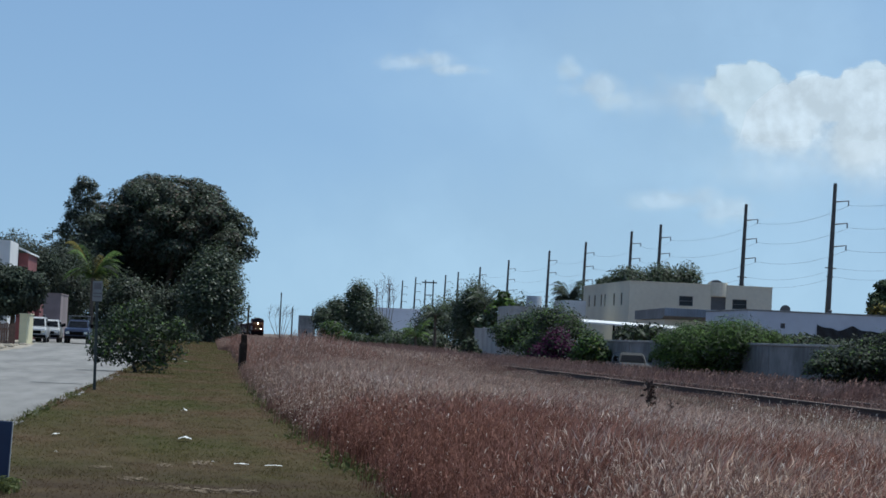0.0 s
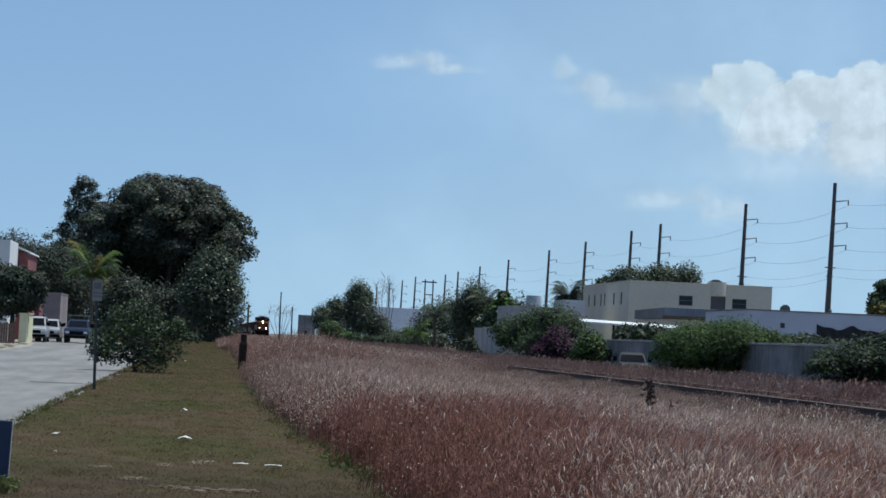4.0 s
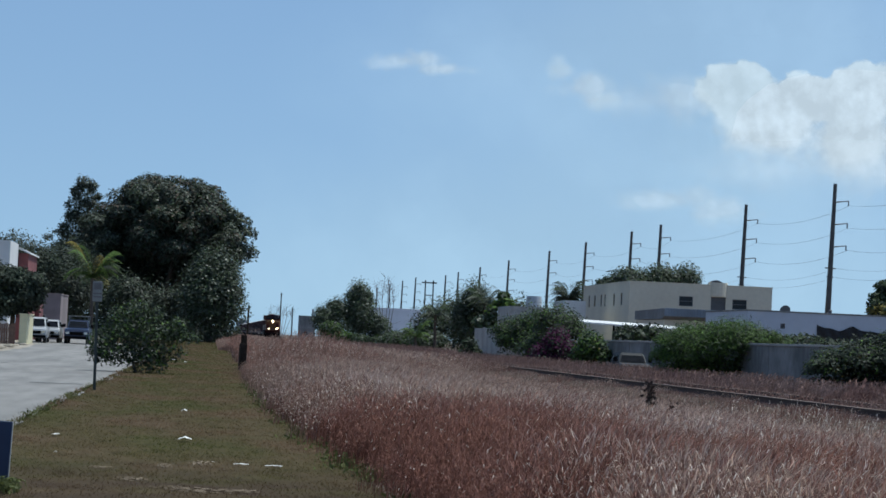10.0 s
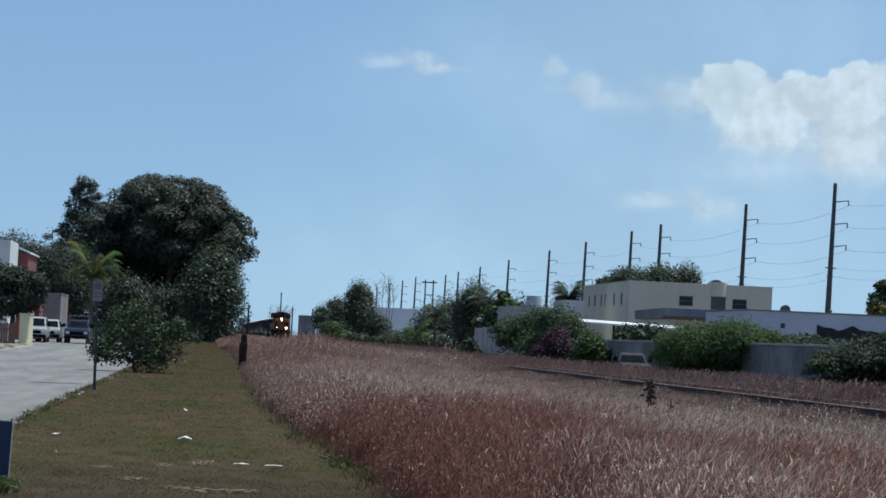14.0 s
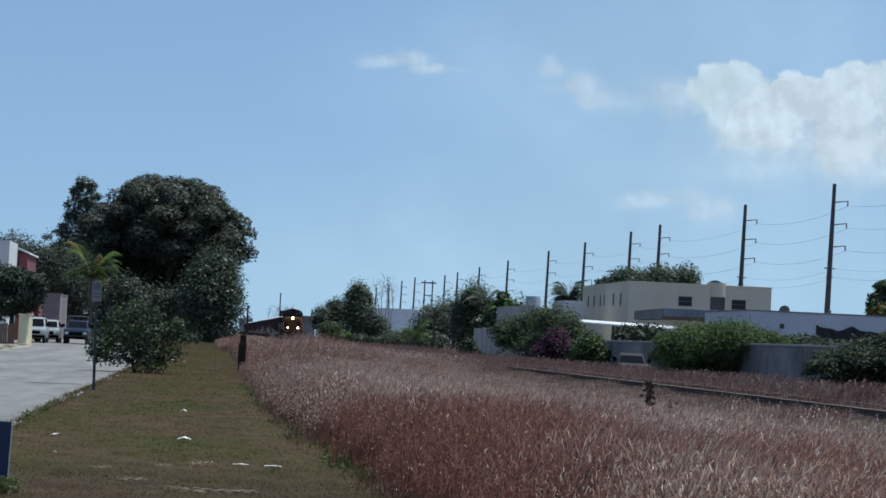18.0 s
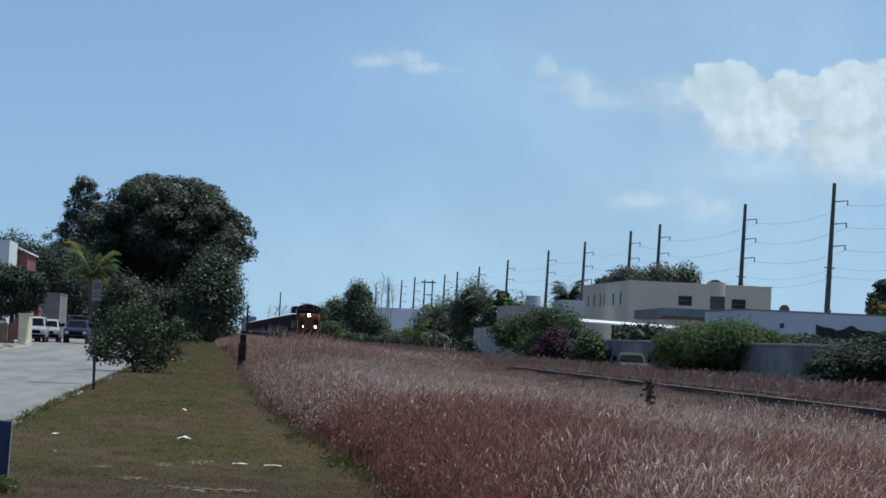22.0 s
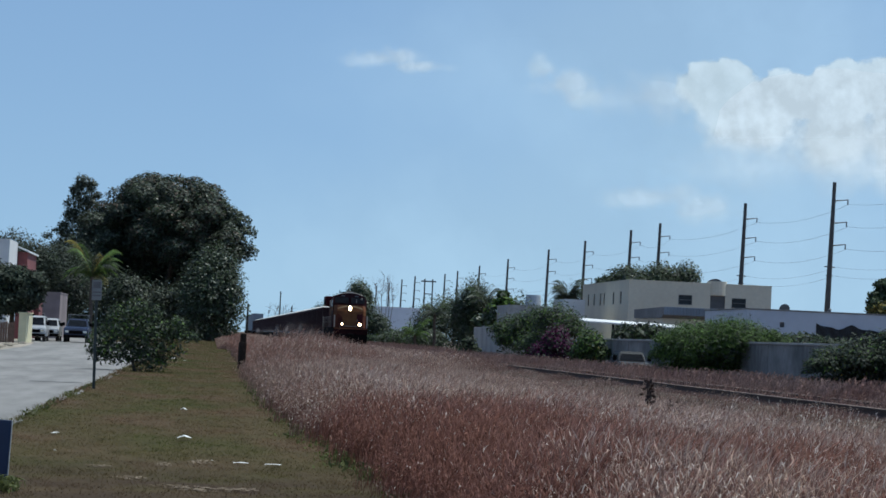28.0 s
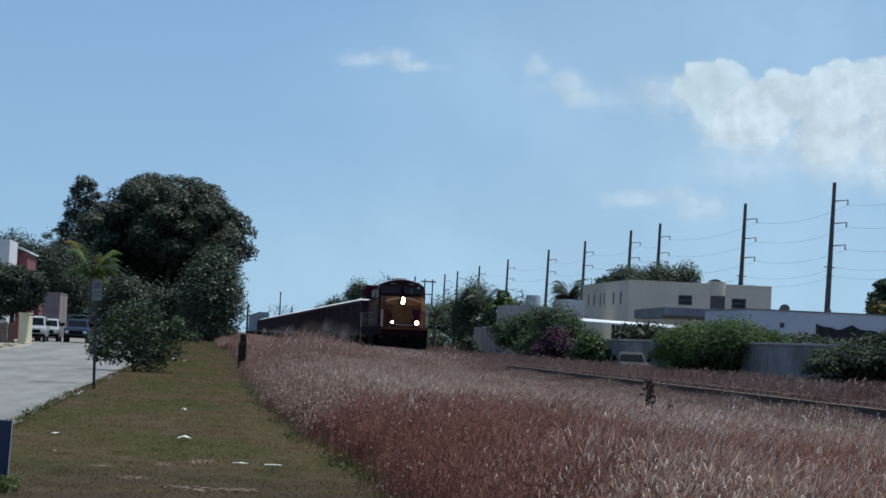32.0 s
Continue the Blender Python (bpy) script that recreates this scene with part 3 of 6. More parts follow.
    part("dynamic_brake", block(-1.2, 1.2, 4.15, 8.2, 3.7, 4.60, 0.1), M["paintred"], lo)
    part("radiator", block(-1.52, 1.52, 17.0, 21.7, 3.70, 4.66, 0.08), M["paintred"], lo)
    part("radiator_grille", block(-1.535, 1.535, 17.3, 21.4, 3.85, 4.35), M["black"], lo)
    part("exhaust_stack", block(-0.35, 0.35, 10.2, 11.4, 4.43, 4.78, 0.04), M["black"], lo)
    bm = bmesh.new()
    for k in (-0.22, 0.0, 0.2):
        rod(bm, (-0.62 + k, 2.5, 4.84), (-0.62 + k, 2.1, 4.86), 0.02, 0.06)
    rod(bm, (-0.62, 2.5, 4.70), (-0.62, 2.5, 4.86), 0.03)
    slab(bm, -0.85, -0.4, 2.45, 2.55, 4.80, 4.84)
    part("horn", bm, M["black"], lo)
    part("antenna", rod(bmesh.new(), (-0.95, 2.2, 4.75), (-0.95, 2.2, 5.05), 0.025), M["black"], lo)
    part("fuel_tank", prism([(-1.45, 0.55), (-1.2, 0.3), (1.2, 0.3), (1.45, 0.55), (1.45, 1.25), (-1.45, 1.25)], 7.2, 13.8, "y"), M["black"], lo)
    bogie(lo, [1.2, 3.2, 5.2])
    bogie(lo, [15.7, 17.7, 19.7])
    # lamps
    hl = part("headlight", block(-0.22, 0.18, -0.02, 0.25, 3.06, 3.70, 0.05), M["black"], lo)
    for k in (-0.10, 0.10):
        part("lens", rod(bmesh.new(), (-0.02, -0.05 - 0.004 * (k > 0), 3.38 + k), (-0.02, -0.018, 3.38 + k), 0.125, 0.12, 20), M["lamp"], hl, "lit warm-white lens")
    for s in (-1, 1):
        d = part("ditch_light", rod(bmesh.new(), (s * 0.80, yf - 0.02, 1.93), (s * 0.80, yf + 0.2, 1.93), 0.16, 0.12, 16), M["black"], lo)
        part("lens", rod(bmesh.new(), (s * 0.80, yf - 0.05, 1.93), (s * 0.80, yf - 0.018, 1.93), 0.085 if s < 0 else 0.135, seg=20), M["lamp"], d)
        part("lamp_bracket", block(s * 0.80 - 0.03, s * 0.80 + 0.03, yf + 0.02, yf + 0.1, 1.6, 1.82), M["black"], d)
    return lo


CAR_LEN = 14.05


def hopper():
    """Origin on the rail heads at the front coupler face; the car reaches along +y."""
    h = thing("hopper_wagon", pose(0, 0, 0), "dark brown-red open hopper wagon heaped with white crushed stone", "wagon", "wagons of the train")
    y0, y1 = 0.55, CAR_LEN - 0.55
    sides = prism([(y0, 3.5), (y0 + 0.1, 2.6), (y0 + 1.9, 1.15), (y1 - 1.9, 1.15), (y1 - 0.1, 2.6), (y1, 3.5)], -1.5, 1.5)
    part("body", sides, M["carred"], h)
    bm = bmesh.new()
    for s in (-1, 1):
        slab(bm, s * 1.5 - 0.07, s * 1.5 + 0.07, y0 - 0.04, y1 + 0.04, 3.46, 3.62, 0.02)
    for y in (y0, y1):
        slab(bm, -1.43, 1.43, y - 0.07, y + 0.07, 3.46, 3.62, 0.02)
    part("top_chord", bm, M["carred"], h)
    part("side_sill", slab(slab(bmesh.new(), -1.54, -1.40, 0.3, CAR_LEN - 0.3, 1.02, 1.24), 1.40, 1.54, 0.3, CAR_LEN - 0.3, 1.02, 1.24), M["carred"], h)
    rib = bmesh.new()
    slab(rib, -0.05, 0.05, -0.06, 0.06, 0, 2.25, 0.015)
    me = bpy.data.meshes.new("rib")
    rib.to_mesh(me)
    rib.free()
    me.materials.append(M["carred"])
    for i in range(9):
        link("rib", me, h, at=pose(-1.545, y0 + 1.0 + i * (y1 - y0 - 2.0) / 8, 1.22))
    # heaped load
    v, f = [], []
    nx, ny = 7, 28
    for j in range(ny):
        for i in range(nx):
            u, w = i / (nx - 1), j / (ny - 1)
            hump = math.sin(math.pi * u) ** 0.7 * (0.30 + 0.22 * abs(math.sin(math.pi * 2.5 * w))) * min(1, 8 * w, 8 * (1 - w))
            v.append((-1.42 + 2.84 * u, y0 + 0.1 + (y1 - y0 - 0.2) * w, 3.52 + hump + 0.05 * noise.noise((u * 6, w * 30, 1))))
            if i and j:
                f.append((j * nx + i - nx - 1, j * nx + i - nx, j * nx + i, j * nx + i - 1))
    link("stone_load", mesh_of("stone_load", v, f, M["stone"], smooth=True), h, "heaped white crushed limestone")
    for y in (0.05, CAR_LEN - 0.55):
        part("coupler", block(-0.14, 0.14, y, y + 0.5, 0.76, 1.0, 0.03), M["black"], h)
    bogie(h, [1.5, 3.2], 0.36)
    bogie(h, [CAR_LEN - 3.2, CAR_LEN - 1.5], 0.36)
    return h


def container_wagon():
    """A well wagon with two stacked boxes; origin like the hopper's."""
    h = thing("container_wagon", pose(0, 0, 0), "well wagon with two stacked blue-grey containers", "wagon", "container wagons of the train")
    n = BOX_LEN
    part("well", prism([(0.4, 1.2), (2.9, 1.2), (3.4, 0.35), (n - 3.4, 0.35), (n - 2.9, 1.2), (n - 0.4, 1.2), (n - 0.4, 0.8), (n - 2.6, 0.8), (n - 3.2, 0.2), (3.2, 0.2), (2.6, 0.8), (0.4, 0.8)], -1.4, 1.4), M["black"], h)
    for z in (0.36, 3.0):
        part("container", block(-1.22, 1.22, 3.6, n - 3.6, z, z + 2.6, 0.03), M["bluegrey"], h)
    bogie(h, [0.9, 2.4], 0.36)
    bogie(h, [n - 2.4, n - 0.9], 0.36)
    return h


LOCO = locomotive()
WAGONS = [hopper()]
for i in range(1, 30):
    WAGONS.append(copy_thing(WAGONS[0], pose(0, 0, 0)))
BOX_LEN = 20.0
BOXES = [container_wagon()]
for i in range(1, 8):
    BOXES.append(copy_thing(BOXES[0], pose(0, 0, 0)))

# ---- power line along the railway ----
POLE_X = 63.3
POLE_Y = [223, 267.7, 313.1, 373.3, 399.5, 448.8, 497.5, 565.8, 626, 681.5, 718.3]
POLE_H = 19.6


def power_pole(x, y, h):
    p = thing("power_pole", pose(x, y, 0.2, 0, 1.1, 0), "tapered grey concrete power pole with bracket arms", "pole", "poles of the power line")
    bm = bmesh.new()
    rod(bm, (0, 0, -0.1), (0, 0, h - 0.2), 0.36, 0.19, 12)
    part("shaft", bm, M["conc"], p)
    for drop in (1.9, 4.2, 6.5):
        z = h - drop
        bm = bmesh.new()
        rod(bm, (0.15, 0, z - 0.2), (1.5, 0, z), 0.075, 0.05)
        rod(bm, (1.5, 0, z + 0.02), (1.5, 0, z - 0.5), 0.06, 0.08)
        part("bracket_arm", bm, M["steel"], p)
    for drop, w in ((8.9, 0.55), (9.8, 0.35)):
        bm = bmesh.new()
        rod(bm, (-w, 0, h - drop), (w, 0, h - drop), 0.06, 0.06)
        part("cross_arm", bm, M["steel"], p)
    return p


for y in POLE_Y[1:]:
    power_pole(POLE_X - 0.42, y, POLE_H)
for y in (759, 811, 868, 935):
    power_pole(57.9, y, POLE_H)


def cable(a, b, sag, r, label="thin grey overhead power cable"):
    a, b = Vector(a), Vector(b)
    n = 14
    pts = [a.lerp(b, i / n) - Vector((0, 0, sag * 4 * (i / n) * (1 - i / n))) for i in range(n + 1)]
    v, f = [], []
    for p in pts:
        v += [(p.x - r, p.y, p.z - r), (p.x + r, p.y, p.z - r), (p.x, p.y, p.z + r)]
    for i in range(n):
        for k in range(3):
            f.append((3 * i + k, 3 * i + (k + 1) % 3, 3 * i + 3 + (k + 1) % 3, 3 * i + 3 + k))
    return tagged(link("power_cable", mesh_of("power_cable", v, f, M["wire"])), label, "cable", "cables of the power line")


for y0, y1 in zip(POLE_Y[:9], POLE_Y[1:10]):
    for drop in (1.9, 4.2, 6.5):
        z = POLE_H - drop - 0.3
        cable((POLE_X + 1.5, y0, z), (POLE_X + 1.5, y1, z), 0.75, 0.013)
    for drop, w in ((8.9, 0.5), (9.8, 0.3)):
        z = POLE_H - drop
        cable((POLE_X + w, y0, z + 0.2), (POLE_X + w, y1, z + 0.2), 0.7, 0.010)


# ---- trees and shrubs ----
def tree(name, label, base, trunk, lobes, groups, size, limbs=5, category="tree", group="", droop=0.0, long=1.8, up=0.3, fray=0.2):
    """trunk: (height, radius); lobes in the world; groups: (material, how many leaves, share of lobes from, to)."""
    x, y = base
    z = land(x, y) - 0.05
    t = thing(name, pose(x, y, z), label, category, group)
    rel = [(l[0] - x, l[1] - y, l[2] - z, *l[3:]) for l in lobes]
    bm = bmesh.new()
    h, r = trunk
    top = Vector((rel[0][0] * 0.3, rel[0][1] * 0.3, h))
    rod(bm, (0, 0, 0), top, r * 1.25, r * 0.75, 10)
    for i in range(limbs):
        l = rel[(i * 3 + 1) % len(rel)]
        rod(bm, top * (0.75 + 0.2 * (i % 2)), (l[0] * 0.85, l[1] * 0.85, max(l[2] * 0.95, h)), r * 0.5, r * 0.12, 7)
    part("trunk", bm, M["bark"], t)
    for mat, n, a, b in groups:
        pick = rel[int(a * len(rel)):max(int(b * len(rel)), int(a * len(rel)) + 1)]
        pts, out = lobes_points(pick, n, fray=fray, up=up)
        link("crown", leaf_mesh("crown", pts, size, M[mat], long, droop, out), t)
    return t


def shrub(name, label, lobes, groups, size, category="bush", group="", droop=0.0, long=1.8, up=0.3, fray=0.2):
    l = np.array(lobes)
    return tree(name, label, (float(l[:, 0].mean()), float(l[:, 1].mean())), (0.5, 0.06), lobes, groups, size, 4, category, group, droop, long, up, fray)


# the great tree beside the street and what grows round it
big = [(-5.2, 286, 11.8, 5.2, 4.6, 4.4), (1.0, 285, 11.0, 2.0, 2.4, 3.0), (-11.4, 286, 9.8, 2.8, 3.0, 3.4), (-5.5, 287, 7.4, 7.2, 3.0, 4.2), (-0.6, 286, 7.4, 3.0, 2.4, 3.4), (-10.4, 286, 6.6, 3.4, 2.4, 3.2)]
big += [(-10.2, 284, 15.1, 1.5, 1.6, 1.2), (-8.4, 283, 16.2, 1.4, 1.6, 1.0), (-6.3, 284, 17.0, 1.3, 1.4, 0.9), (-4.3, 284, 17.1, 1.3, 1.4, 0.8), (-2.3, 284, 16.9, 1.3, 1.4, 0.9), (-0.4, 284, 16.2, 1.2, 1.4, 0.9), (-11.4, 284, 13.6, 1.5, 1.6, 1.2), (-12.3, 284, 11.8, 1.5, 1.6, 1.3), (-9.4, 281, 13.6, 1.7, 1.6, 1.1), (-12.2, 283, 9.6, 1.6, 1.6, 1.3)]
big += [(-2.4, 278.8, 12.0, 1.6, 1.3, 1.0), (-5.2, 278.4, 13.4, 1.7, 1.3, 1.0), (-0.6, 279.2, 9.0, 1.5, 1.3, 1.0), (-3.8, 278.6, 10.0, 1.5, 1.2, 0.9), (-7.2, 279.2, 11.2, 1.6, 1.3, 1.0), (-0.4, 279.2, 13.6, 1.4, 1.3, 0.9), (1.6, 279.6, 11.2, 1.3, 1.2, 0.9)]
big += crown_lobes((-4.6, 285, 11.0), (5.9, 6.2, 6.2), 74, 1.35, -0.55, 0.74, 0.72) + crown_lobes((1.3, 283, 10.6), (2.7, 3.2, 4.3), 22, 1.0, -0.5, 0.7) + crown_lobes((-11.6, 284, 9.8), (3.2, 3.6, 4.0), 20, 1.1, -0.5, 0.7)
tree("spreading_tree", "huge dark-green spreading tree with a rounded crown, highlights in brown leaves", (-5.2, 286), (5.0, 0.7), big, [("leaf", 34000, 0, 0.047), ("leaf", 76000, 0, 1), ("leaf_mid", 20000, 0.05, 1), ("leaf_silver", 44000, 0.1, 1), ("leaf_brown_lit", 15000, 0.05, 0.62)], 0.18, 9, droop=0.3, up=0.6, fray=0.16)
spire = [(-14.3, 288, 16.9, 0.7, 0.8, 0.55), (-13.3, 288, 16.6, 0.5, 0.6, 0.5), (-14.9, 288, 16.0, 0.55, 0.7, 0.4), (-13.7, 288, 15.6, 0.9, 0.8, 0.6), (-14.9, 288, 14.7, 0.8, 0.9, 0.6), (-13.5, 288, 14.2, 1.1, 1.0, 0.8), (-15.3, 288, 13.1, 0.8, 0.9, 0.6), (-14.0, 288, 12.6, 1.3, 1.2, 0.9), (-15.7, 288, 11.5, 0.8, 0.9, 0.6), (-14.2, 288, 10.9, 1.5, 1.3, 1.0), (-15.6, 288, 9.8, 1.2, 1.2, 0.8), (-13.8, 288, 8.8, 1.8, 1.4, 1.2), (-15.9, 288, 8.2, 0.9, 1.0, 0.7), (-16.2, 288, 12.2, 0.4, 0.5, 0.25), (-16.4, 288, 10.2, 0.5, 0.5, 0.3)]
tree("slender_tree", "slender grey-green tree behind the great tree", (-14.0, 288), (9.0, 0.22), [(a, b, c, d * 0.95, e, f * 1.2) for a, b, c, d, e, f in spire] + [(a + 0.5 * RNG.normal(), b, min(c + 0.6 * RNG.normal(), 16.6), 0.45, 0.5, 0.3) for a, b, c, d, e, f in spire * 2], [("leaf_silver", 7000, 0, 1), ("leaf", 9000, 0, 1)], 0.14, 6, up=0.2, fray=0.4)
mid = [(0.4, 263, 6.4, 2.1, 2.2, 2.8), (-0.9, 262, 4.8, 1.9, 2.0, 2.4), (1.8, 262, 4.6, 1.3, 1.8, 2.2), (0.2, 262, 3.0, 2.6, 2.0, 2.2)] + crown_lobes((0.3, 262, 5.0), (2.4, 2.2, 3.8), 18, 0.8)
tree("leafy_tree", "bushy green tree beside the verge", (0.1, 263), (2.5, 0.2), mid, [("leaf_silver", 14000, 0, 1), ("leaf_mid", 13000, 0, 1), ("leaf", 5000, 0, 1)], 0.16, 5, droop=0.5, up=0.5, fray=0.4)
under = [(-4.5, 283, 2.6, 4.0, 2.0, 2.6), (-6.5, 276, 2.6, 3.6, 2.5, 2.8), (-11.0, 276, 2.6, 3.4, 2.5, 3.0), (-2.6, 274, 2.4, 2.4, 2.2, 2.4), (-14.0, 277, 4.2, 2.6, 2.4, 4.4), (-16.6, 277, 4.4, 2.0, 2.4, 4.4), (-4.4, 270, 3.2, 1.6, 1.6, 1.8), (-8.6, 272, 4.4, 2.0, 2.0, 2.0), (-2.4, 269, 4.6, 1.2, 1.4, 1.2), (-8.4, 290, 6.6, 3.2, 2.0, 2.6), (-4.8, 290, 6.8, 3.2, 2.0, 2.6), (-1.6, 289, 6.4, 2.2, 1.8, 2.6), (-11.8, 290, 7.0, 2.6, 2.0, 2.4)]
under += [q for c in under[:8] for q in crown_lobes(c[:3], c[3:], 7, 0.75, -0.2)[1:]]
shrub("undergrowth", "dense dark undergrowth below the great tree", under, [("leaf", 46000, 0, 1), ("leaf_silver", 7000, 0.0, 1), ("leaf_mid", 7000, 0, 1)], 0.17, up=0.5, fray=0.4)
low = [(-15.0 + 1.5 * i, 272 + 3 * (i % 3), 1.0 + 0.3 * (i % 2), 1.4, 1.2, 1.3) for i in range(12)]
shrub("undergrowth", "low dark undergrowth along the far end of the verge", low, [("leaf", 16000, 0, 1), ("leaf_mid", 2500, 0, 1)], 0.16, up=0.3, fray=0.4)
small = [(-3.05, 95.2, 1.35, 0.75, 0.8, 0.6), (-2.0, 95, 1.3, 0.6, 0.7, 0.6), (-3.75, 95, 1.05, 0.45, 0.6, 0.4), (-2.5, 95, 2.1, 0.45, 0.5, 0.45), (-1.45, 95.3, 1.45, 0.45, 0.4, 0.3), (-3.4, 94.9, 0.75, 0.7, 0.6, 0.25), (-2.25, 95, 0.5, 0.55, 0.5, 0.5), (-1.9, 95, 0.35, 0.45, 0.4, 0.35), (-1.5, 95.2, 0.8, 0.6, 0.5, 0.4), (-3.2, 95, 1.95, 0.35, 0.4, 0.4), (-0.75, 95, 1.3, 0.4, 0.4, 0.2), (-1.1, 95, 1.75, 0.35, 0.4, 0.25), (-2.7, 95, 0.95, 0.6, 0.6, 0.4), (-1.9, 95, 2.0, 0.3, 0.4, 0.35), (-4.0, 95, 0.7, 0.25, 0.4, 0.3), (-3.75, 95, 0.5, 0.4, 0.4, 0.2), (-3.3, 95, 0.42, 0.45, 0.4, 0.18), (-2.7, 95, 0.5, 0.35, 0.4, 0.2)]
shrub("verge_bush", "loose leafy green bush at the edge of the street", small, [("leaf_mid", 2900, 0, 1), ("leaf", 2900, 0, 1), ("leaf_silver", 700, 0, 0.7), ("leaf_bright", 900, 0, 0.7)], 0.062, long=2.5, up=0.3, fray=0.35)

# left of the street
for lobes, label in (
        ([(-13.0, 178, 3.8, 1.5, 1.5, 1.3), (-12.0, 177, 3.4, 1.0, 1.2, 1.1), (-14.4, 178, 4.2, 1.3, 1.4, 1.3), (-13.8, 177.5, 2.8, 1.2, 1.2, 0.9), (-12.6, 177.5, 2.9, 1.0, 1.1, 0.8), (-11.6, 177, 4.0, 0.9, 1.0, 0.9), (-12.6, 177, 4.2, 0.9, 1.0, 0.8)], "dark leafy tree before the white house"),
        ([(-19.5, 262, 7.5, 2.8, 2.8, 2.6), (-17.2, 262, 7.2, 2.2, 2.4, 2.0), (-22, 262, 7.6, 2.4, 2.5, 2.4)], "dark tree behind the white house"),
        ([(-15.4, 266, 6.2, 2.0, 2.2, 3.0), (-17.0, 266, 5.2, 2.2, 2.2, 3.0), (-13.6, 262, 4.6, 1.8, 2.0, 2.6)], "dark tree behind the pink house")):
    l = lobes + [q for c in lobes for q in crown_lobes(c[:3], c[3:], 5, 0.6)]
    tree("garden_tree", label, (lobes[0][0], lobes[0][1]), (2.4, 0.18), l, [("leaf", 19000, 0, 1), ("leaf_mid", 1200, 0, 1)], 0.15, 4, up=0.3, group="garden trees along the street")


def palm(x, y, top, reach, n, mats, label, droop=0.75, trunk=0.16, leaflets=26):
    z = land(x, y) - 0.05
    p = thing("palm", pose(x, y, z), label, "palm")
    h = top - z
    bm = bmesh.new()
    for i in range(6):
        rod(bm, (0.05 * math.sin(i), 0, h * i / 6), (0.05 * math.sin(i + 1), 0, h * (i + 1) / 6 + 0.03), trunk * (1.15 - i * 0.05), trunk * (1.05 - i * 0.05), 9)
    part("trunk", bm, M["bark"], p)
    for k in range(n):
        az = k * 2.399 + 0.3 * RNG.random()
        lift = RNG.uniform(0.3, 2.6)
        ln = reach * RNG.uniform(0.8, 1.15)
        v, f = [], []
        for i in range(leaflets + 1):
            s = i / leaflets
            r = ln * s * (1 - 0.12 * s)
            zz = ln * (lift * s - (droop + 0.35 * lift) * s * s)
            c = Vector((math.cos(az) * r, math.sin(az) * r, zz))
            side = Vector((-math.sin(az), math.cos(az), 0))
            w = ln * 0.22 * math.sin(math.pi * min(0.12 + 0.86 * s, 1)) + 0.02
            if i < leaflets:
                d = Vector((math.cos(az), math.sin(az), 0)) * ln * 0.03
                for q in (-1, 1):
                    b0 = len(v)
                    v += [tuple(c), tuple(c + d), tuple(c + side * q * w + d * 3.2 - Vector((0, 0, w * 0.7)))]
                    f.append((b0, b0 + 1, b0 + 2))
        link("frond", mesh_of("frond", v, f, M[mats[k % len(mats)]]), p, at=pose(0, 0, h))
    return p


# bright and yellow fronds also put sunlit highlights into the crown's colour
palm(-10.6, 240, 6.0, 2.9, 44, ["leaf_bright", "leaf_mid", "leaf_yellow", "leaf_bright", "leaf", "leaf_bright", "leaf_mid"], "young palm with yellow-green arched fronds, some brighter for highlights")
tree("feathery_tree", "dense feathery dark green tree behind the trackside scrub", (27.4, 276), (2.6, 0.2), [(27.4, 276, 5.4, 1.3, 1.4, 2.0), (26.5, 276, 4.2, 1.2, 1.3, 1.8), (28.3, 276, 4.4, 1.2, 1.3, 1.9), (27.3, 276, 2.8, 1.9, 1.6, 1.8)] + crown_lobes((27.4, 276, 4.6), (1.7, 1.6, 2.9), 14, 0.55), [("leaf_mid", 6000, 0, 1), ("leaf_silver", 5500, 0, 1), ("leaf", 3000, 0, 1)], 0.10, 5, droop=0.9, long=4.0, up=0.3, fray=0.5)
pp = [tuple(e * 1.085 if i != 2 else 1.6 + (e - 1.6) * 1.085 for i, e in enumerate(q)) for q in ((26.2, 236, 5.2, 0.9, 0.8, 0.55), (25.4, 236, 4.6, 0.8, 0.8, 0.5), (27.0, 236, 4.5, 0.7, 0.8, 0.5), (26.0, 236, 5.9, 0.5, 0.5, 0.4), (27.4, 236, 3.9, 0.6, 0.6, 0.4), (25.0, 236, 3.6, 0.9, 0.8, 0.7), (24.2, 236, 3.0, 0.8, 0.8, 0.9))]
tree("papaya_tree", "loose light green tree with broad drooping leaves", (28.2, 256), (4.6, 0.12), pp, [("leaf_bright", 420, 0, 0.8), ("leaf_silver", 420, 0, 1), ("leaf_mid", 700, 0.4, 1)], 0.30, 6)
palm(40.6, 300, 7.0, 2.3, 80, ["leaf", "leaf", "leaf_mid"], "dark green palm beside the cream building")

palm(24.8, 292, 4.5, 2.1, 30, ["leaf_mid", "leaf_silver", "leaf"], "grey-green palm among the scrub")
palm(28.2, 272, 5.5, 2.3, 34, ["leaf_silver", "leaf_mid", "leaf"], "tall grey-green palm rising from the scrub")
palm(22.4, 288, 2.0, 1.9, 26, ["leaf_bright", "leaf_mid", "leaf_bright"], "young bright green palm beside the railway")

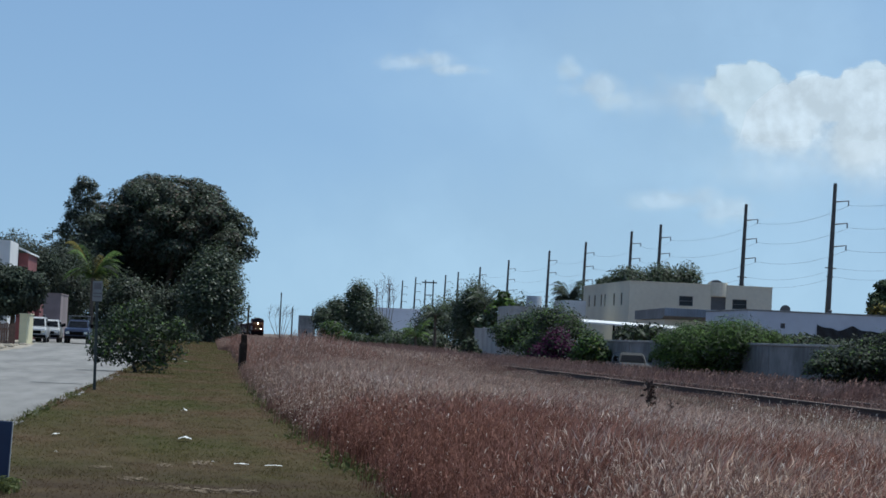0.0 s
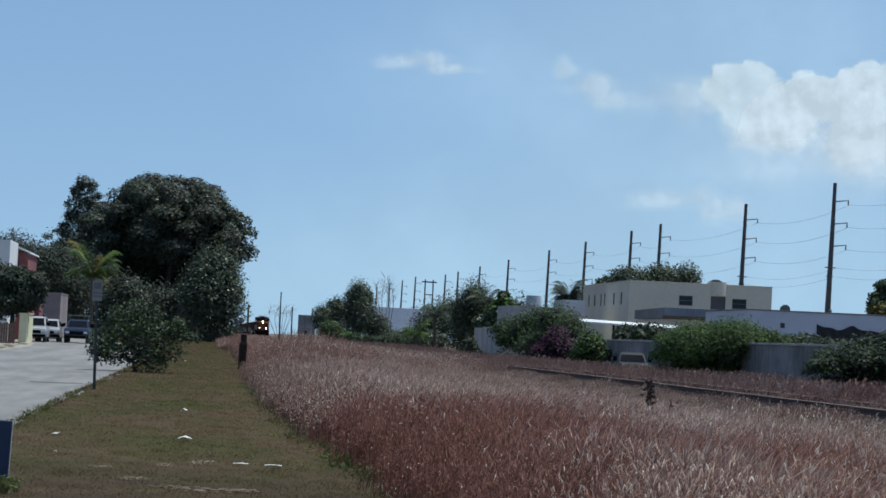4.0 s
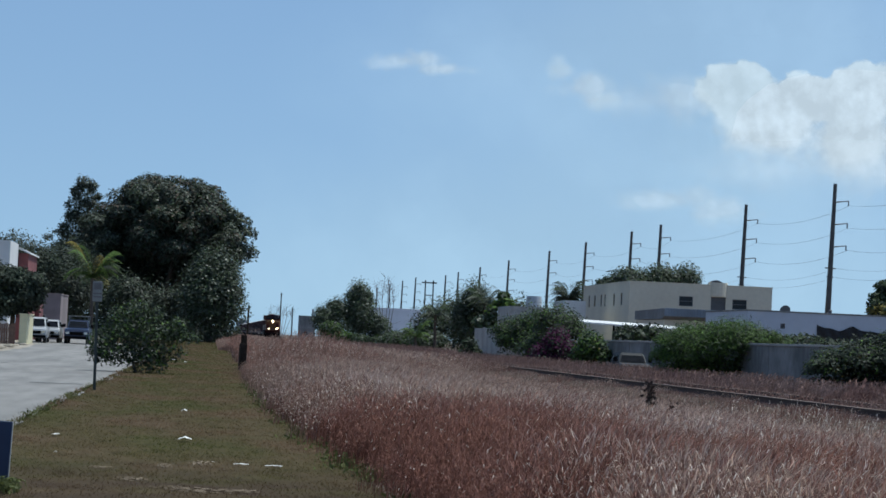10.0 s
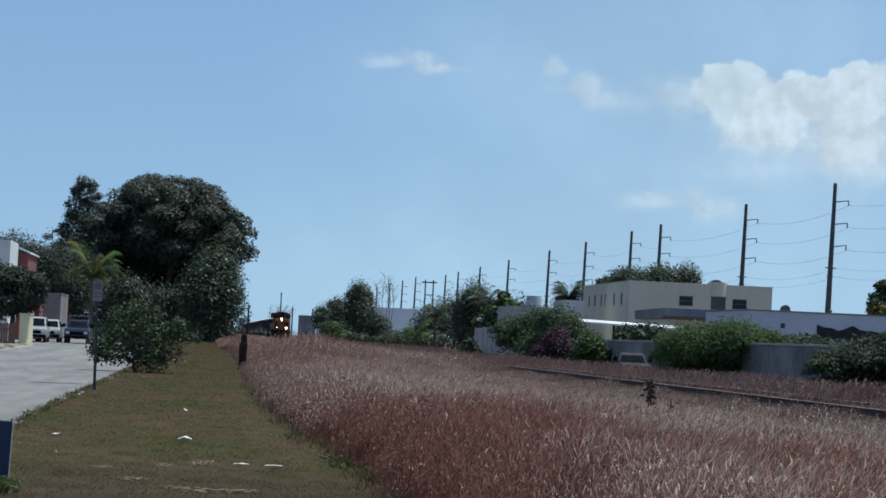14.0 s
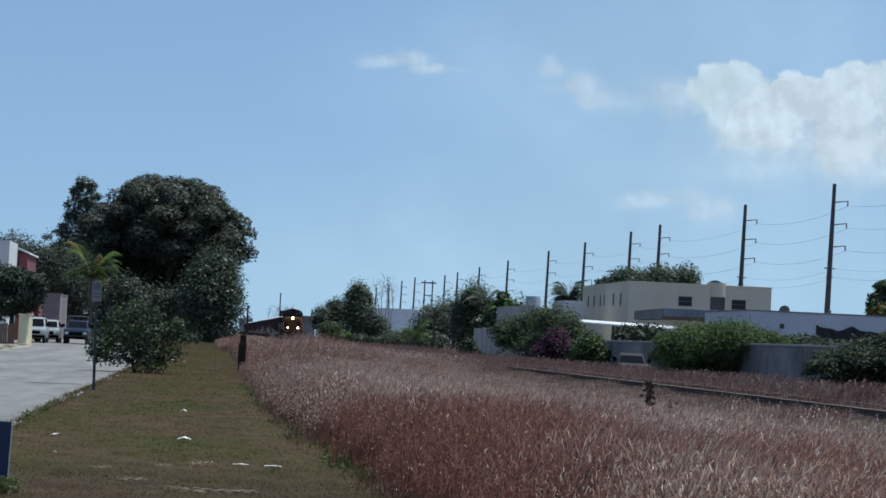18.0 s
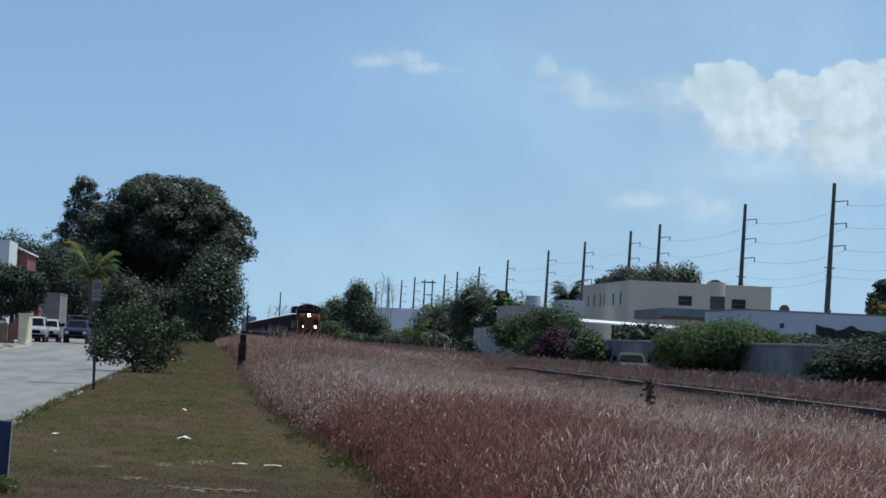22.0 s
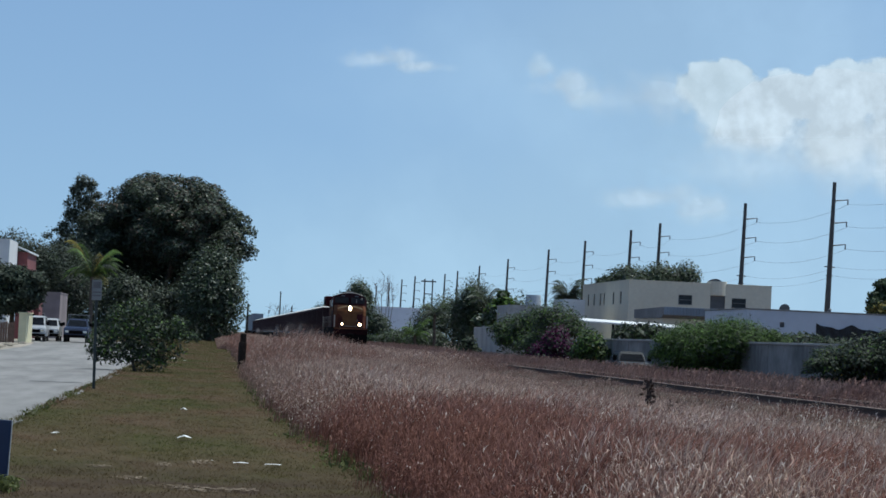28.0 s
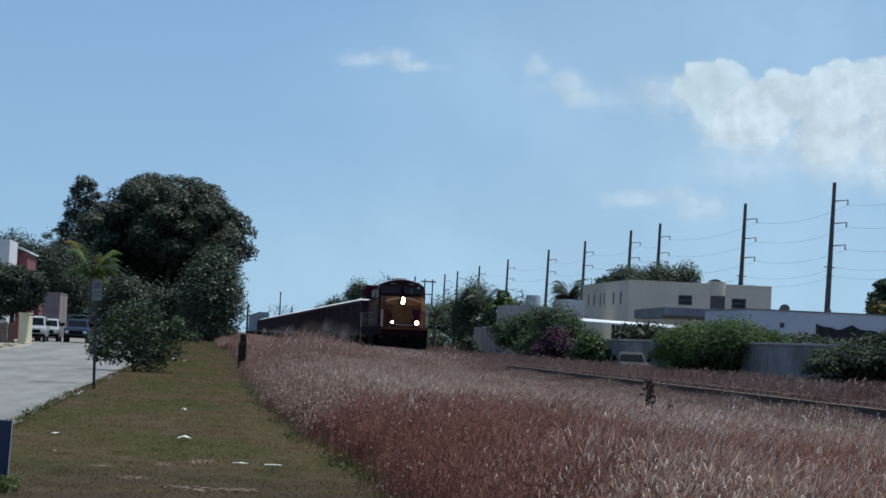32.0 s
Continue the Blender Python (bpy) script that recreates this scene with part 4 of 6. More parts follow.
# beyond and beside the track
gt = [(23.5, 421, 7.2, 1.9, 2.2, 2.9), (24.2, 420, 4.4, 2.2, 2.4, 3.0), (20.4, 421, 4.8, 2.0, 2.4, 2.6), (18.0, 420, 3.8, 1.7, 2.2, 2.3), (26.8, 420, 3.0, 1.6, 2.0, 2.0), (21.6, 420, 2.6, 3.6, 2.2, 2.0)]
gt += [q for c in gt[:5] for q in crown_lobes(c[:3], (c[3] * 1.05, c[4], c[5] * 1.05), 8, 0.62)]
tree("trackside_tree", "rounded green tree leaning over the railway", (22.5, 421), (2.6, 0.25), gt, [("leaf_mid", 15000, 0, 1), ("leaf_silver", 14000, 0, 1), ("leaf", 4000, 0, 1)], 0.19, 6, up=0.5, fray=0.3)
shrub("trackside_shrub", "bright green shrub before the rounded tree", [(18.3, 402, 2.2, 1.6, 1.4, 1.5), (19.8, 402, 1.4, 1.8, 1.4, 1.1), (22.6, 402, 1.1, 2.0, 1.4, 1.0), (25.6, 402, 1.0, 2.2, 1.4, 0.9)], [("leaf_bright", 1300, 0, 0.5), ("leaf_mid", 3000, 0, 1), ("leaf_silver", 900, 0, 1)], 0.22)
for lobes, label, mix in (
        ([(25.5, 300, 3.2, 2.0, 2.0, 2.2), (27.6, 301, 3.6, 1.8, 2.0, 2.6), (24.4, 300, 2.4, 1.4, 1.6, 1.6), (29.4, 300, 2.8, 1.8, 2.0, 2.4)], "dark green scrub trees beyond the railway", 0.35),
        ([(21.6, 300, 1.2, 1.8, 1.4, 0.9), (24.2, 296, 1.2, 1.6, 1.4, 1.0)], "low green scrub beyond the railway", 0.6),
        ([(30.5, 262, 3.2, 1.5, 1.6, 2.2), (29.0, 262, 2.4, 1.3, 1.4, 1.8)], "dark scrub tree beyond the railway", 0.3)):
    l = lobes + [q for c in lobes for q in crown_lobes(c[:3], c[3:], 5, 0.55)]
    shrub("scrub", label, l, [("leaf", int(9500 * (1 - mix)), 0, 1), ("leaf_mid", int(9500 * mix), 0, 1), ("leaf_silver", int(9000 * mix), 0, 1), ("leaf_bright", int(3500 * mix * mix), 0, 0.5)], 0.13, long=3.0, up=0.4, fray=0.5, group="scrub beyond the railway")
for x, y, lobes in ((52.5, 322, [(48.4, 322, 8.6, 1.7, 2.0, 1.6), (51.0, 322, 9.3, 2.8, 2.6, 2.2), (54.8, 322, 9.6, 2.6, 2.6, 2.4), (58.0, 322, 9.8, 1.8, 2.0, 2.4)]), (59.6, 230, [(59.0, 229, 5.9, 1.3, 1.2, 0.8), (59.9, 230, 7.9, 1.1, 1.2, 0.8), (59.0, 230, 7.0, 0.8, 1.0, 0.5), (60.6, 230, 6.4, 1.4, 1.4, 1.2)])):
    l = lobes + [q for c in lobes for q in crown_lobes(c[:3], c[3:], 7, 0.6)]
    tree("broad_tree", "broad green tree rising behind the buildings", (x, y), (6.0, 0.3), l, [("leaf_mid", 9500, 0, 1), ("leaf", 3500, 0, 1)] + ([("leaf_yellow", 2600, 0, 0.04)] if y < 300 else [("leaf_silver", 7000, 0, 1)]), 0.20, 6, up=0.4, fray=0.22, group="trees behind the buildings")

# shrubs along the wall across the track
shrub("scrub", "small dark bush at the end of the panel wall", [(18.4, 187, 1.1, 0.55, 0.6, 0.85), (18.1, 187, 0.7, 0.6, 0.6, 0.5), (18.7, 187, 0.8, 0.5, 0.6, 0.6)], [("leaf", 900, 0, 1), ("leaf_mid", 500, 0, 1)], 0.14, group="scrub beyond the railway")
hedge = [(20.0, 178, 2.3, 0.9, 1.0, 0.95), (19.95, 177, 1.6, 0.7, 1.0, 1.1), (20.6, 176, 2.0, 0.8, 1.0, 1.3), (21.9, 186, 2.2, 1.3, 1.6, 1.2), (21.9, 176, 2.4, 1.5, 1.6, 1.4), (22.2, 170, 2.7, 1.4, 1.6, 1.4), (21.9, 160, 2.3, 0.9, 1.4, 1.1), (21.6, 172, 1.3, 1.6, 1.6, 1.0)]
shrub("trimmed_hedge", "tall green hedge in front of the wall", hedge + [q for c in hedge for q in crown_lobes(c[:3], c[3:], 5, 0.45)], [("leaf", 13000, 0, 1), ("leaf_mid", 10000, 0, 1), ("leaf_bright", 7000, 0, 1)], 0.10, up=0.8, fray=0.3)
shrub("bougainvillea", "purple-flowering bougainvillea in the hedge", [(20.7, 158, 1.5, 0.75, 0.9, 0.85), (20.9, 158.5, 2.2, 0.5, 0.7, 0.5), (19.9, 158, 1.0, 0.6, 0.8, 0.55), (21.4, 158, 1.2, 0.55, 0.8, 0.7)], [("flower", 3300, 0, 1), ("leaf", 2400, 0, 1)], 0.10, up=0.6, fray=0.35)
shrub("flowering_shrub", "pale green shrub with a few yellow blooms", [(20.1, 139, 1.6, 0.75, 0.8, 0.85), (19.6, 139, 1.1, 0.6, 0.7, 0.6), (20.6, 139, 1.1, 0.6, 0.7, 0.6)], [("leaf_mid", 1700, 0, 1), ("leaf_bright", 1100, 0, 1), ("leaf_yellow", 60, 0, 0.4)], 0.11, up=0.5)
bb = [(19.3, 104.6, 1.75, 1.4, 1.3, 0.95), (20.8, 104.2, 1.95, 1.4, 1.3, 1.0), (22.1, 104.7, 1.65, 1.2, 1.2, 0.85), (22.9, 105.2, 1.3, 0.7, 1.0, 0.7), (18.6, 104.7, 1.35, 0.9, 1.1, 0.7), (20.3, 105.4, 0.85, 2.2, 0.9, 0.75)]
shrub("round_bush", "broad feathery bright-green bush before the grey wall", bb + [q for c in bb for q in crown_lobes(c[:3], c[3:], 6, 0.35)], [("leaf_bright", 26000, 0, 1), ("leaf_mid", 12000, 0, 1), ("leaf", 7000, 0, 1)], 0.035, droop=-0.5, long=5.0, up=0.85)
br = [(20.3, 81.6, 1.45, 1.0, 1.2, 0.75), (21.2, 81.6, 1.65, 1.0, 1.2, 0.8), (19.3, 81.7, 1.2, 0.65, 0.9, 0.55), (22.4, 81.7, 1.55, 1.0, 1.1, 0.8), (20.7, 82.5, 0.75, 1.5, 0.8, 0.6)]
shrub("wall_shrub", "dense dark green shrub with bright leaf tips", br + [q for c in br for q in crown_lobes(c[:3], c[3:], 6, 0.3)], [("leaf", 19000, 0, 1), ("leaf_mid", 4000, 0, 1), ("leaf_bright", 1700, 0, 0.7), ("leaf_yellow", 120, 0, 0.5)], 0.06, up=0.85)
bk = [(22.4, 140, 2.2, 0.9, 0.8, 0.7), (23.6, 140, 2.3, 1.0, 0.8, 0.65), (24.5, 128, 2.2, 1.4, 1.2, 0.8), (27.0, 130, 2.2, 1.6, 1.2, 0.7), (29.5, 131, 2.0, 1.4, 1.2, 0.7), (26.4, 112, 1.6, 1.2, 1.0, 0.8)]
shrub("garden_shrubs", "green shrubs behind the grey wall", bk, [("leaf", 3600, 0, 1), ("leaf_mid", 3600, 0, 1)], 0.15)


def bare_tree(x, y, h, n, label, spread=1.0):
    z = land(x, y)
    t = thing("bare_tree", pose(x, y, z), label, "tree")
    bm = bmesh.new()
    for i in range(n):
        fx = spread * (i - (n - 1) / 2) * 0.7 + RNG.normal() * 0.2
        p0 = Vector((fx * 0.3, 0, 0))
        p1 = Vector((fx, RNG.normal() * 0.3, h * RNG.uniform(0.55, 0.7)))
        p2 = p1 + Vector((RNG.normal() * 0.5, 0, h * 0.35))
        rod(bm, p0, p1, 0.09, 0.05, 6)
        rod(bm, p1, p2, 0.05, 0.02, 5)
        for k in range(22):
            q = p0.lerp(p1, 0.5) if k < 2 else p1.lerp(p2, RNG.random())
            rod(bm, q, q + Vector((RNG.normal() * 0.9, RNG.normal() * 0.3, RNG.uniform(0.3, 1.5))), 0.026, 0.010, 5)
    part("branches", bm, M["twig"], t)
    return t


bare_tree(31.0, 470, 11.6, 5, "leafless pale grey tree", 0.9)
bare_tree(18.6, 700, 8.0, 6, "leafless pale grey tree far down the line", 1.4)


# ---- buildings ----
def facade(bm, u0, u1, z0, z1, holes, thick, put):
    """A wall in the (u, z) plane with openings cut through; put(u, w, z) places a point, w counting into the wall."""
    us = sorted({u0, u1, *[h[0] for h in holes], *[h[1] for h in holes]})
    zs = sorted({z0, z1, *[h[2] for h in holes], *[h[3] for h in holes]})
    solid = {(i, j) for i in range(len(us) - 1) for j in range(len(zs) - 1)
             if not any(h[0] <= us[i] and us[i + 1] <= h[1] and h[2] <= zs[j] and zs[j + 1] <= h[3] for h in holes)}
    made = {}

    def at(i, j, k):
        if (i, j, k) not in made:
            made[i, j, k] = bm.verts.new(put(us[i], thick * k, zs[j]))
        return made[i, j, k]

    for i, j in solid:
        for k in (0, 1):
            bm.faces.new([at(i, j, k), at(i + 1, j, k), at(i + 1, j + 1, k), at(i, j + 1, k)])
        for step, a, b in (((-1, 0), (i, j), (i, j + 1)), ((1, 0), (i + 1, j), (i + 1, j + 1)), ((0, -1), (i, j), (i + 1, j)), ((0, 1), (i, j + 1), (i + 1, j + 1))):
            if (i + step[0], j + step[1]) not in solid:
                bm.faces.new([at(*a, 0), at(*b, 0), at(*b, 1), at(*a, 1)])
    bmesh.ops.recalc_face_normals(bm, faces=bm.faces)
    return bm


def building(name, label, x0, x1, y0, y1, h, wall, roof, front=(), left=(), right=(), thick=0.25, parapet=0.0, base=0.2, category="building"):
    """A walled box with a flat roof; openings (from, to, low, high, kind) in its front (-y), left (-x) and right (+x) walls."""
    t = thing(name, pose(x0, y0, base), label, category)
    w, d = x1 - x0, y1 - y0
    sides = (("front", front, (0, w), lambda u, k, z: (u, k, z)), ("left", left, (thick, d - thick), lambda u, k, z: (k, u, z)),
             ("right", right, (thick, d - thick), lambda u, k, z: (w - k, u, z)), ("back", (), (0, w), lambda u, k, z: (u, d - k, z)))
    for side, holes, (u0, u1), put in sides:
        part("wall", facade(bmesh.new(), u0, u1, -0.3, h, holes, thick, put), M[wall], t)
        for u, v, a, b, kind in holes:
            def piece(k0, k1, p, q, r, s):
                i, j = put(p, k0, r), put(q, k1, s)
                return block(min(i[0], j[0]), max(i[0], j[0]), min(i[1], j[1]), max(i[1], j[1]), r, s)
            if kind == "window":
                o = part("window", piece(0.12, 0.14, u, v, a, b), M["glass"], t)
                fr = bmesh.new()
                for p, q, r, s in ((u, v, a, a + 0.06), (u, v, b - 0.06, b), (u, u + 0.06, a + 0.06, b - 0.06), (v - 0.06, v, a + 0.06, b - 0.06), (u + 0.06, v - 0.06, (a + b) / 2 - 0.03, (a + b) / 2 + 0.03)):
                    i, j = put(p, 0.07, r), put(q, 0.12, s)
                    slab(fr, min(i[0], j[0]), max(i[0], j[0]), min(i[1], j[1]), max(i[1], j[1]), r, s)
                part("frame", fr, M["darkdoor"] if wall == "cream" else M["frame"], o)
                part("sill", piece(-0.05, 0.06, u - 0.05, v + 0.05, a - 0.07, a - 0.004), M[wall], o)
            else:
                part("door", piece(0.12, 0.17, u, v, a, b), M["darkdoor"], t)
    part("roof", block(thick, w - thick, thick, d - thick, h - parapet - 0.2, h - parapet - 0.02), M[roof], t)
    if parapet:
        cap = bmesh.new()
        for a, b, c, e in ((-0.04, w + 0.04, -0.04, thick + 0.03), (-0.04, w + 0.04, d - thick - 0.03, d + 0.04), (-0.04, thick + 0.03, thick + 0.03, d - thick - 0.03), (w - thick - 0.03, w + 0.04, thick + 0.03, d - thick - 0.03)):
            slab(cap, a, b, c, e, h, h + 0.09, 0.01)
        part("coping", cap, M["greywall" if wall in ("white", "hall") else wall], t)
    return t


cream_left = [(y, y + w, 5.75, 6.95, "window") for y, w in ((4.4, 1.0), (9.2, 1.0), (15.4, 0.9), (18.0, 0.9), (22.4, 1.0), (26.6, 1.0))]
cream = building("cream_building", "two-storey cream stucco building with a flat parapet roof", 40, 53.9, 252.5, 284, 7.95, "cream", "roofgrey",
                 [(4.85, 6.2, 5.85, 6.8, "window"), (7.95, 9.4, 5.0, 6.85, "door"), (10.05, 11.45, 5.75, 6.7, "window"), (1.8, 3.0, 1.0, 2.2, "window"), (5.0, 6.2, 1.0, 2.2, "window")], cream_left, parapet=0.5)
part("stair_tower", rod(bmesh.new(), (8.67, 0.55, 6.9), (8.67, 0.55, 8.25), 0.95, 0.95, 20), M["cream"], cream, "pale rounded stair turret")
part("roof_vent", rod(bmesh.new(), (8.75, 1.8, 7.62), (8.75, 2.4, 7.62), 0.92, 0.92, 20), M["darkdoor"], cream, "dark round vent on the roof")
building("white_warehouse", "long low white warehouse with a plain flat wall", 33.3, 62, 163, 177, 4.12, "hall", "roofgrey", [(2.1, 2.4, 3.1, 3.42, "door")], parapet=0.35, base=0.25)
building("shed", "beige shed under a grey sheet roof", 34.6, 38.9, 201, 214, 3.75, "cream", "roofgrey", [(0.6, 1.5, 0, 2.1, "door"), (2.4, 3.6, 1.2, 2.2, "window")], base=0.3)
t = thing("shed_roof", pose(34.45, 200, 0.3), "weathered grey corrugated sheet roof over the shed", "roof")
bm = bmesh.new()
for i in range(18):
    slab(bm, i * 0.25, i * 0.25 + 0.235, 0, 0.1, 4.0, 4.0 + 0.62, 0.02)
part("fascia", bm, M["bluegrey"], t, "pale blue-grey ribbed awning edge")
part("sheet", prism([(0.1, 4.1), (0.1, 4.6), (14.2, 4.5), (14.2, 3.8), (1, 3.77)], 0, 4.5), M["roofgrey"], t)
t = thing("canopy", pose(26.5, 188, 0.25, 0, 1.6, 0), "bright white sheet canopy on dark steel posts", "canopy")
part("sheet", prism([(0.0, 3.10), (0.0, 3.20), (2.8, 3.42), (2.8, 3.32)], 0, 7.6), M["roofwhite"], t, "sunlit white sheet metal")
for x in (0.1, 2.5, 5.1, 7.4):
    part("post", block(x, x + 0.14, 0.3, 0.44, -0.2, 3.05), M["black"], t)
    part("post", block(x, x + 0.14, 2.5, 2.64, -0.2, 3.33), M["black"], t)
building("white_outbuilding", "low white flat-roofed building behind the palms", 27.1, 30.6, 240, 250, 4.9, "coping", "roofgrey", [(1.2, 2.2, 1.5, 2.6, "window")])
building("annexe", "small pale annexe beside the cream building", 34.8, 36.9, 260, 268, 6.0, "white", "roofgrey", [(0.5, 1.3, 3.6, 4.6, "window")])
building("white_factory", "white factory hall far down the line, haze put into its wall colour", 28.9, 38.2, 480, 510, 6.9, "factory", "roofgrey", [(6.0, 7.5, 0, 3.0, "door")], parapet=0.3)
far = building("far_building", "small grey building far down the line", 21.6, 25.4, 640, 650, 6.1, "greywall", "roofgrey", [(1.0, 2.0, 1.2, 2.4, "window")])
part("chimney", block(2.9, 3.3, 1.0, 1.4, 5.5, 7.8), M["greywall"], far)
tk = thing("water_tank", pose(36.6, 300, 0.3), "pale blue round water tank on a steel stand", "tank")
part("tank", rod(bmesh.new(), (0, 0, 5.6), (0, 0, 6.9), 0.95, 0.85, 20), M["tank"], tk)
for a, b in ((-0.6, -0.6), (0.6, -0.6), (-0.6, 0.6), (0.6, 0.6)):
    part("leg", rod(bmesh.new(), (a, b, -0.1), (a, b, 5.62), 0.07), M["steel"], tk)

dish = thing("roof_dish", pose(36.2, 165.5, 4.0), "small dark dish aerial on the warehouse roof", "dish")
part("dish", rod(bmesh.new(), (0, 0, 0.55), (0, 0.12, 0.6), 0.34, 0.12, 16), M["darkdoor"], dish)
part("mast", rod(bmesh.new(), (0, 0.1, -0.05), (0, 0.1, 0.55), 0.04), M["steel"], dish)
rp = thing("roof_pipe", pose(39.0, 165.0, 4.0), "short dark vent pipe on the warehouse roof", "pipe")
part("pipe", rod(bmesh.new(), (0, 0, -0.05), (0, 0, 0.65), 0.09, 0.09, 10), M["darkdoor"], rp)
part("cowl", rod(bmesh.new(), (0, 0, 0.62), (0, 0, 0.72), 0.13, 0.05, 10), M["darkdoor"], rp)

# grey block wall across the track, in bays between pillars
wall = thing("block_wall", pose(21.2, 66, 0.28), "weathered grey concrete block wall across the track", "wall", kind="structure")
bay = bmesh.new()
slab(bay, 0, 0.2, 0, 8.1, -0.2, 1.72, 0.01)
bay_me = bpy.data.meshes.new("panel")
bay.to_mesh(bay_me)
bay.free()
bay_me.materials.append(M["greywall"])
pil = bmesh.new()
slab(pil, -0.03, 0.23, -0.15, 0.15, -0.2, 1.72, 0.02)
pil_me = bpy.data.meshes.new("pillar")
pil.to_mesh(pil_me)
pil.free()
pil_me.materials.append(M["greywall"])
part("coping", block(-0.05, 0.25, -0.15, 84.1, 1.724, 1.80, 0.01), M["coping"], wall, "pale mortar coping along the wall")
for i in range(10):
    link("panel", bay_me, wall, at=pose(0, 0.15 + i * 8.4, 0))
    link("pillar", pil_me, wall, at=pose(0, i * 8.4, 0))
pw = thing("panel_wall", pose(20.0, 181, 0.28), "tall pale grey wall of upright concrete panels", "wall", kind="structure")
for i in range(3):
    part("panel", block(0, 0.12, i * 6.4 + 0.05, i * 6.4 + 6.32, -0.2, 2.42, 0.015), M["coping"], pw)
    part("post", block(-0.02, 0.14, i * 6.4 - 0.08, i * 6.4 + 0.05, -0.2, 2.5, 0.015), M["coping"], pw)
part("end_panel", block(0.17, 2.4, -0.06, 0.06, -0.2, 2.40, 0.015), M["coping"], pw, "pale end panel facing the track")

# shade net on the warehouse
v, f = [], []
for i in range(41):
    x = i / 40 * 5.4
    zt = 3.72 - 0.35 * math.sin(min(x, 1.5) / 1.5 * 1.4) + 0.28 * max(0, 1 - abs(x - 2.3) / 1.0) - 0.05 * math.sin(x * 5)
    for j in range(9):
        z = 2.3 + (zt - 2.3) * j / 8
        v.append((37.7 + x, 162.965 + 0.035 * math.sin(x * 9 + j), z))
        if i and j:
            k = len(v) - 1
            f.append((k - 10, k - 1, k, k - 9))
net = mesh_of("shade_net", v, f, M["tarp"])
tagged(link("shade_net", net), "black shade net sagging on the warehouse wall", "net")

# left side: houses, fence, vehicles
h1 = building("white_house", "white two-storey house with a flat parapet", -24, -14.29, 190, 198, 7.15, "white", "roofgrey", [(8.2, 9.4, 4.3, 5.4, "window"), (6.0, 7.2, 0.8, 2.0, "window")], right=[(4, 5.2, 4.2, 5.4, "window")])
h2 = building("red_house", "brick-red stucco wing with a sloped white roof", -14.27, -13.55, 198.1, 208, 6.5, "red", "roofgrey", [(0.1, 0.5, 3.8, 4.9, "window")], base=0.2)
part("roof_slope", prism([(-0.02, 6.80), (0.88, 6.44), (0.88, 6.56), (-0.02, 6.94)], -0.3, 10.2, "y"), M["roofwhite"], h2, "white sloping roof slab")
building("pink_house", "low pink stucco house with a flat roof", -14.2, -11.95, 215, 226, 3.65, "pink", "roofgrey", [(0.3, 1.1, 1.0, 2.0, "window")], parapet=0.2, base=0.3)
building("pink_porch", "pink and red stucco porch beside the houses", -14.5, -13.2, 208.5, 213, 3.0, "red", "roofgrey", [(0.4, 1.0, 0.9, 1.9, "window")], base=0.3)
pill = thing("yellow_wall", pose(-12.4, 176, 0.15), "pale yellow stucco garden wall end", "wall")
part("wall", block(0, 0.5, 0, 6.0, -0.2, 1.95, 0.03), M["yellowwall"], pill)
part("cap", block(-0.05, 0.55, -0.05, 6.05, 1.95, 2.03, 0.01), M["yellowwall"], pill)
fence = thing("board_fence", pose(-14.2, 172, 0.15), "low brown board fence", "fence")
for i in range(12):
    part("board", block(i * 0.155, i * 0.155 + 0.14, 0, 0.03, -0.1, 1.3 + 0.04 * (i % 3), 0.004), M["brownwood"], fence)
part("rail", block(-0.02, 1.88, 0.034, 0.08, 0.9, 1.0), M["brownwood"], fence)


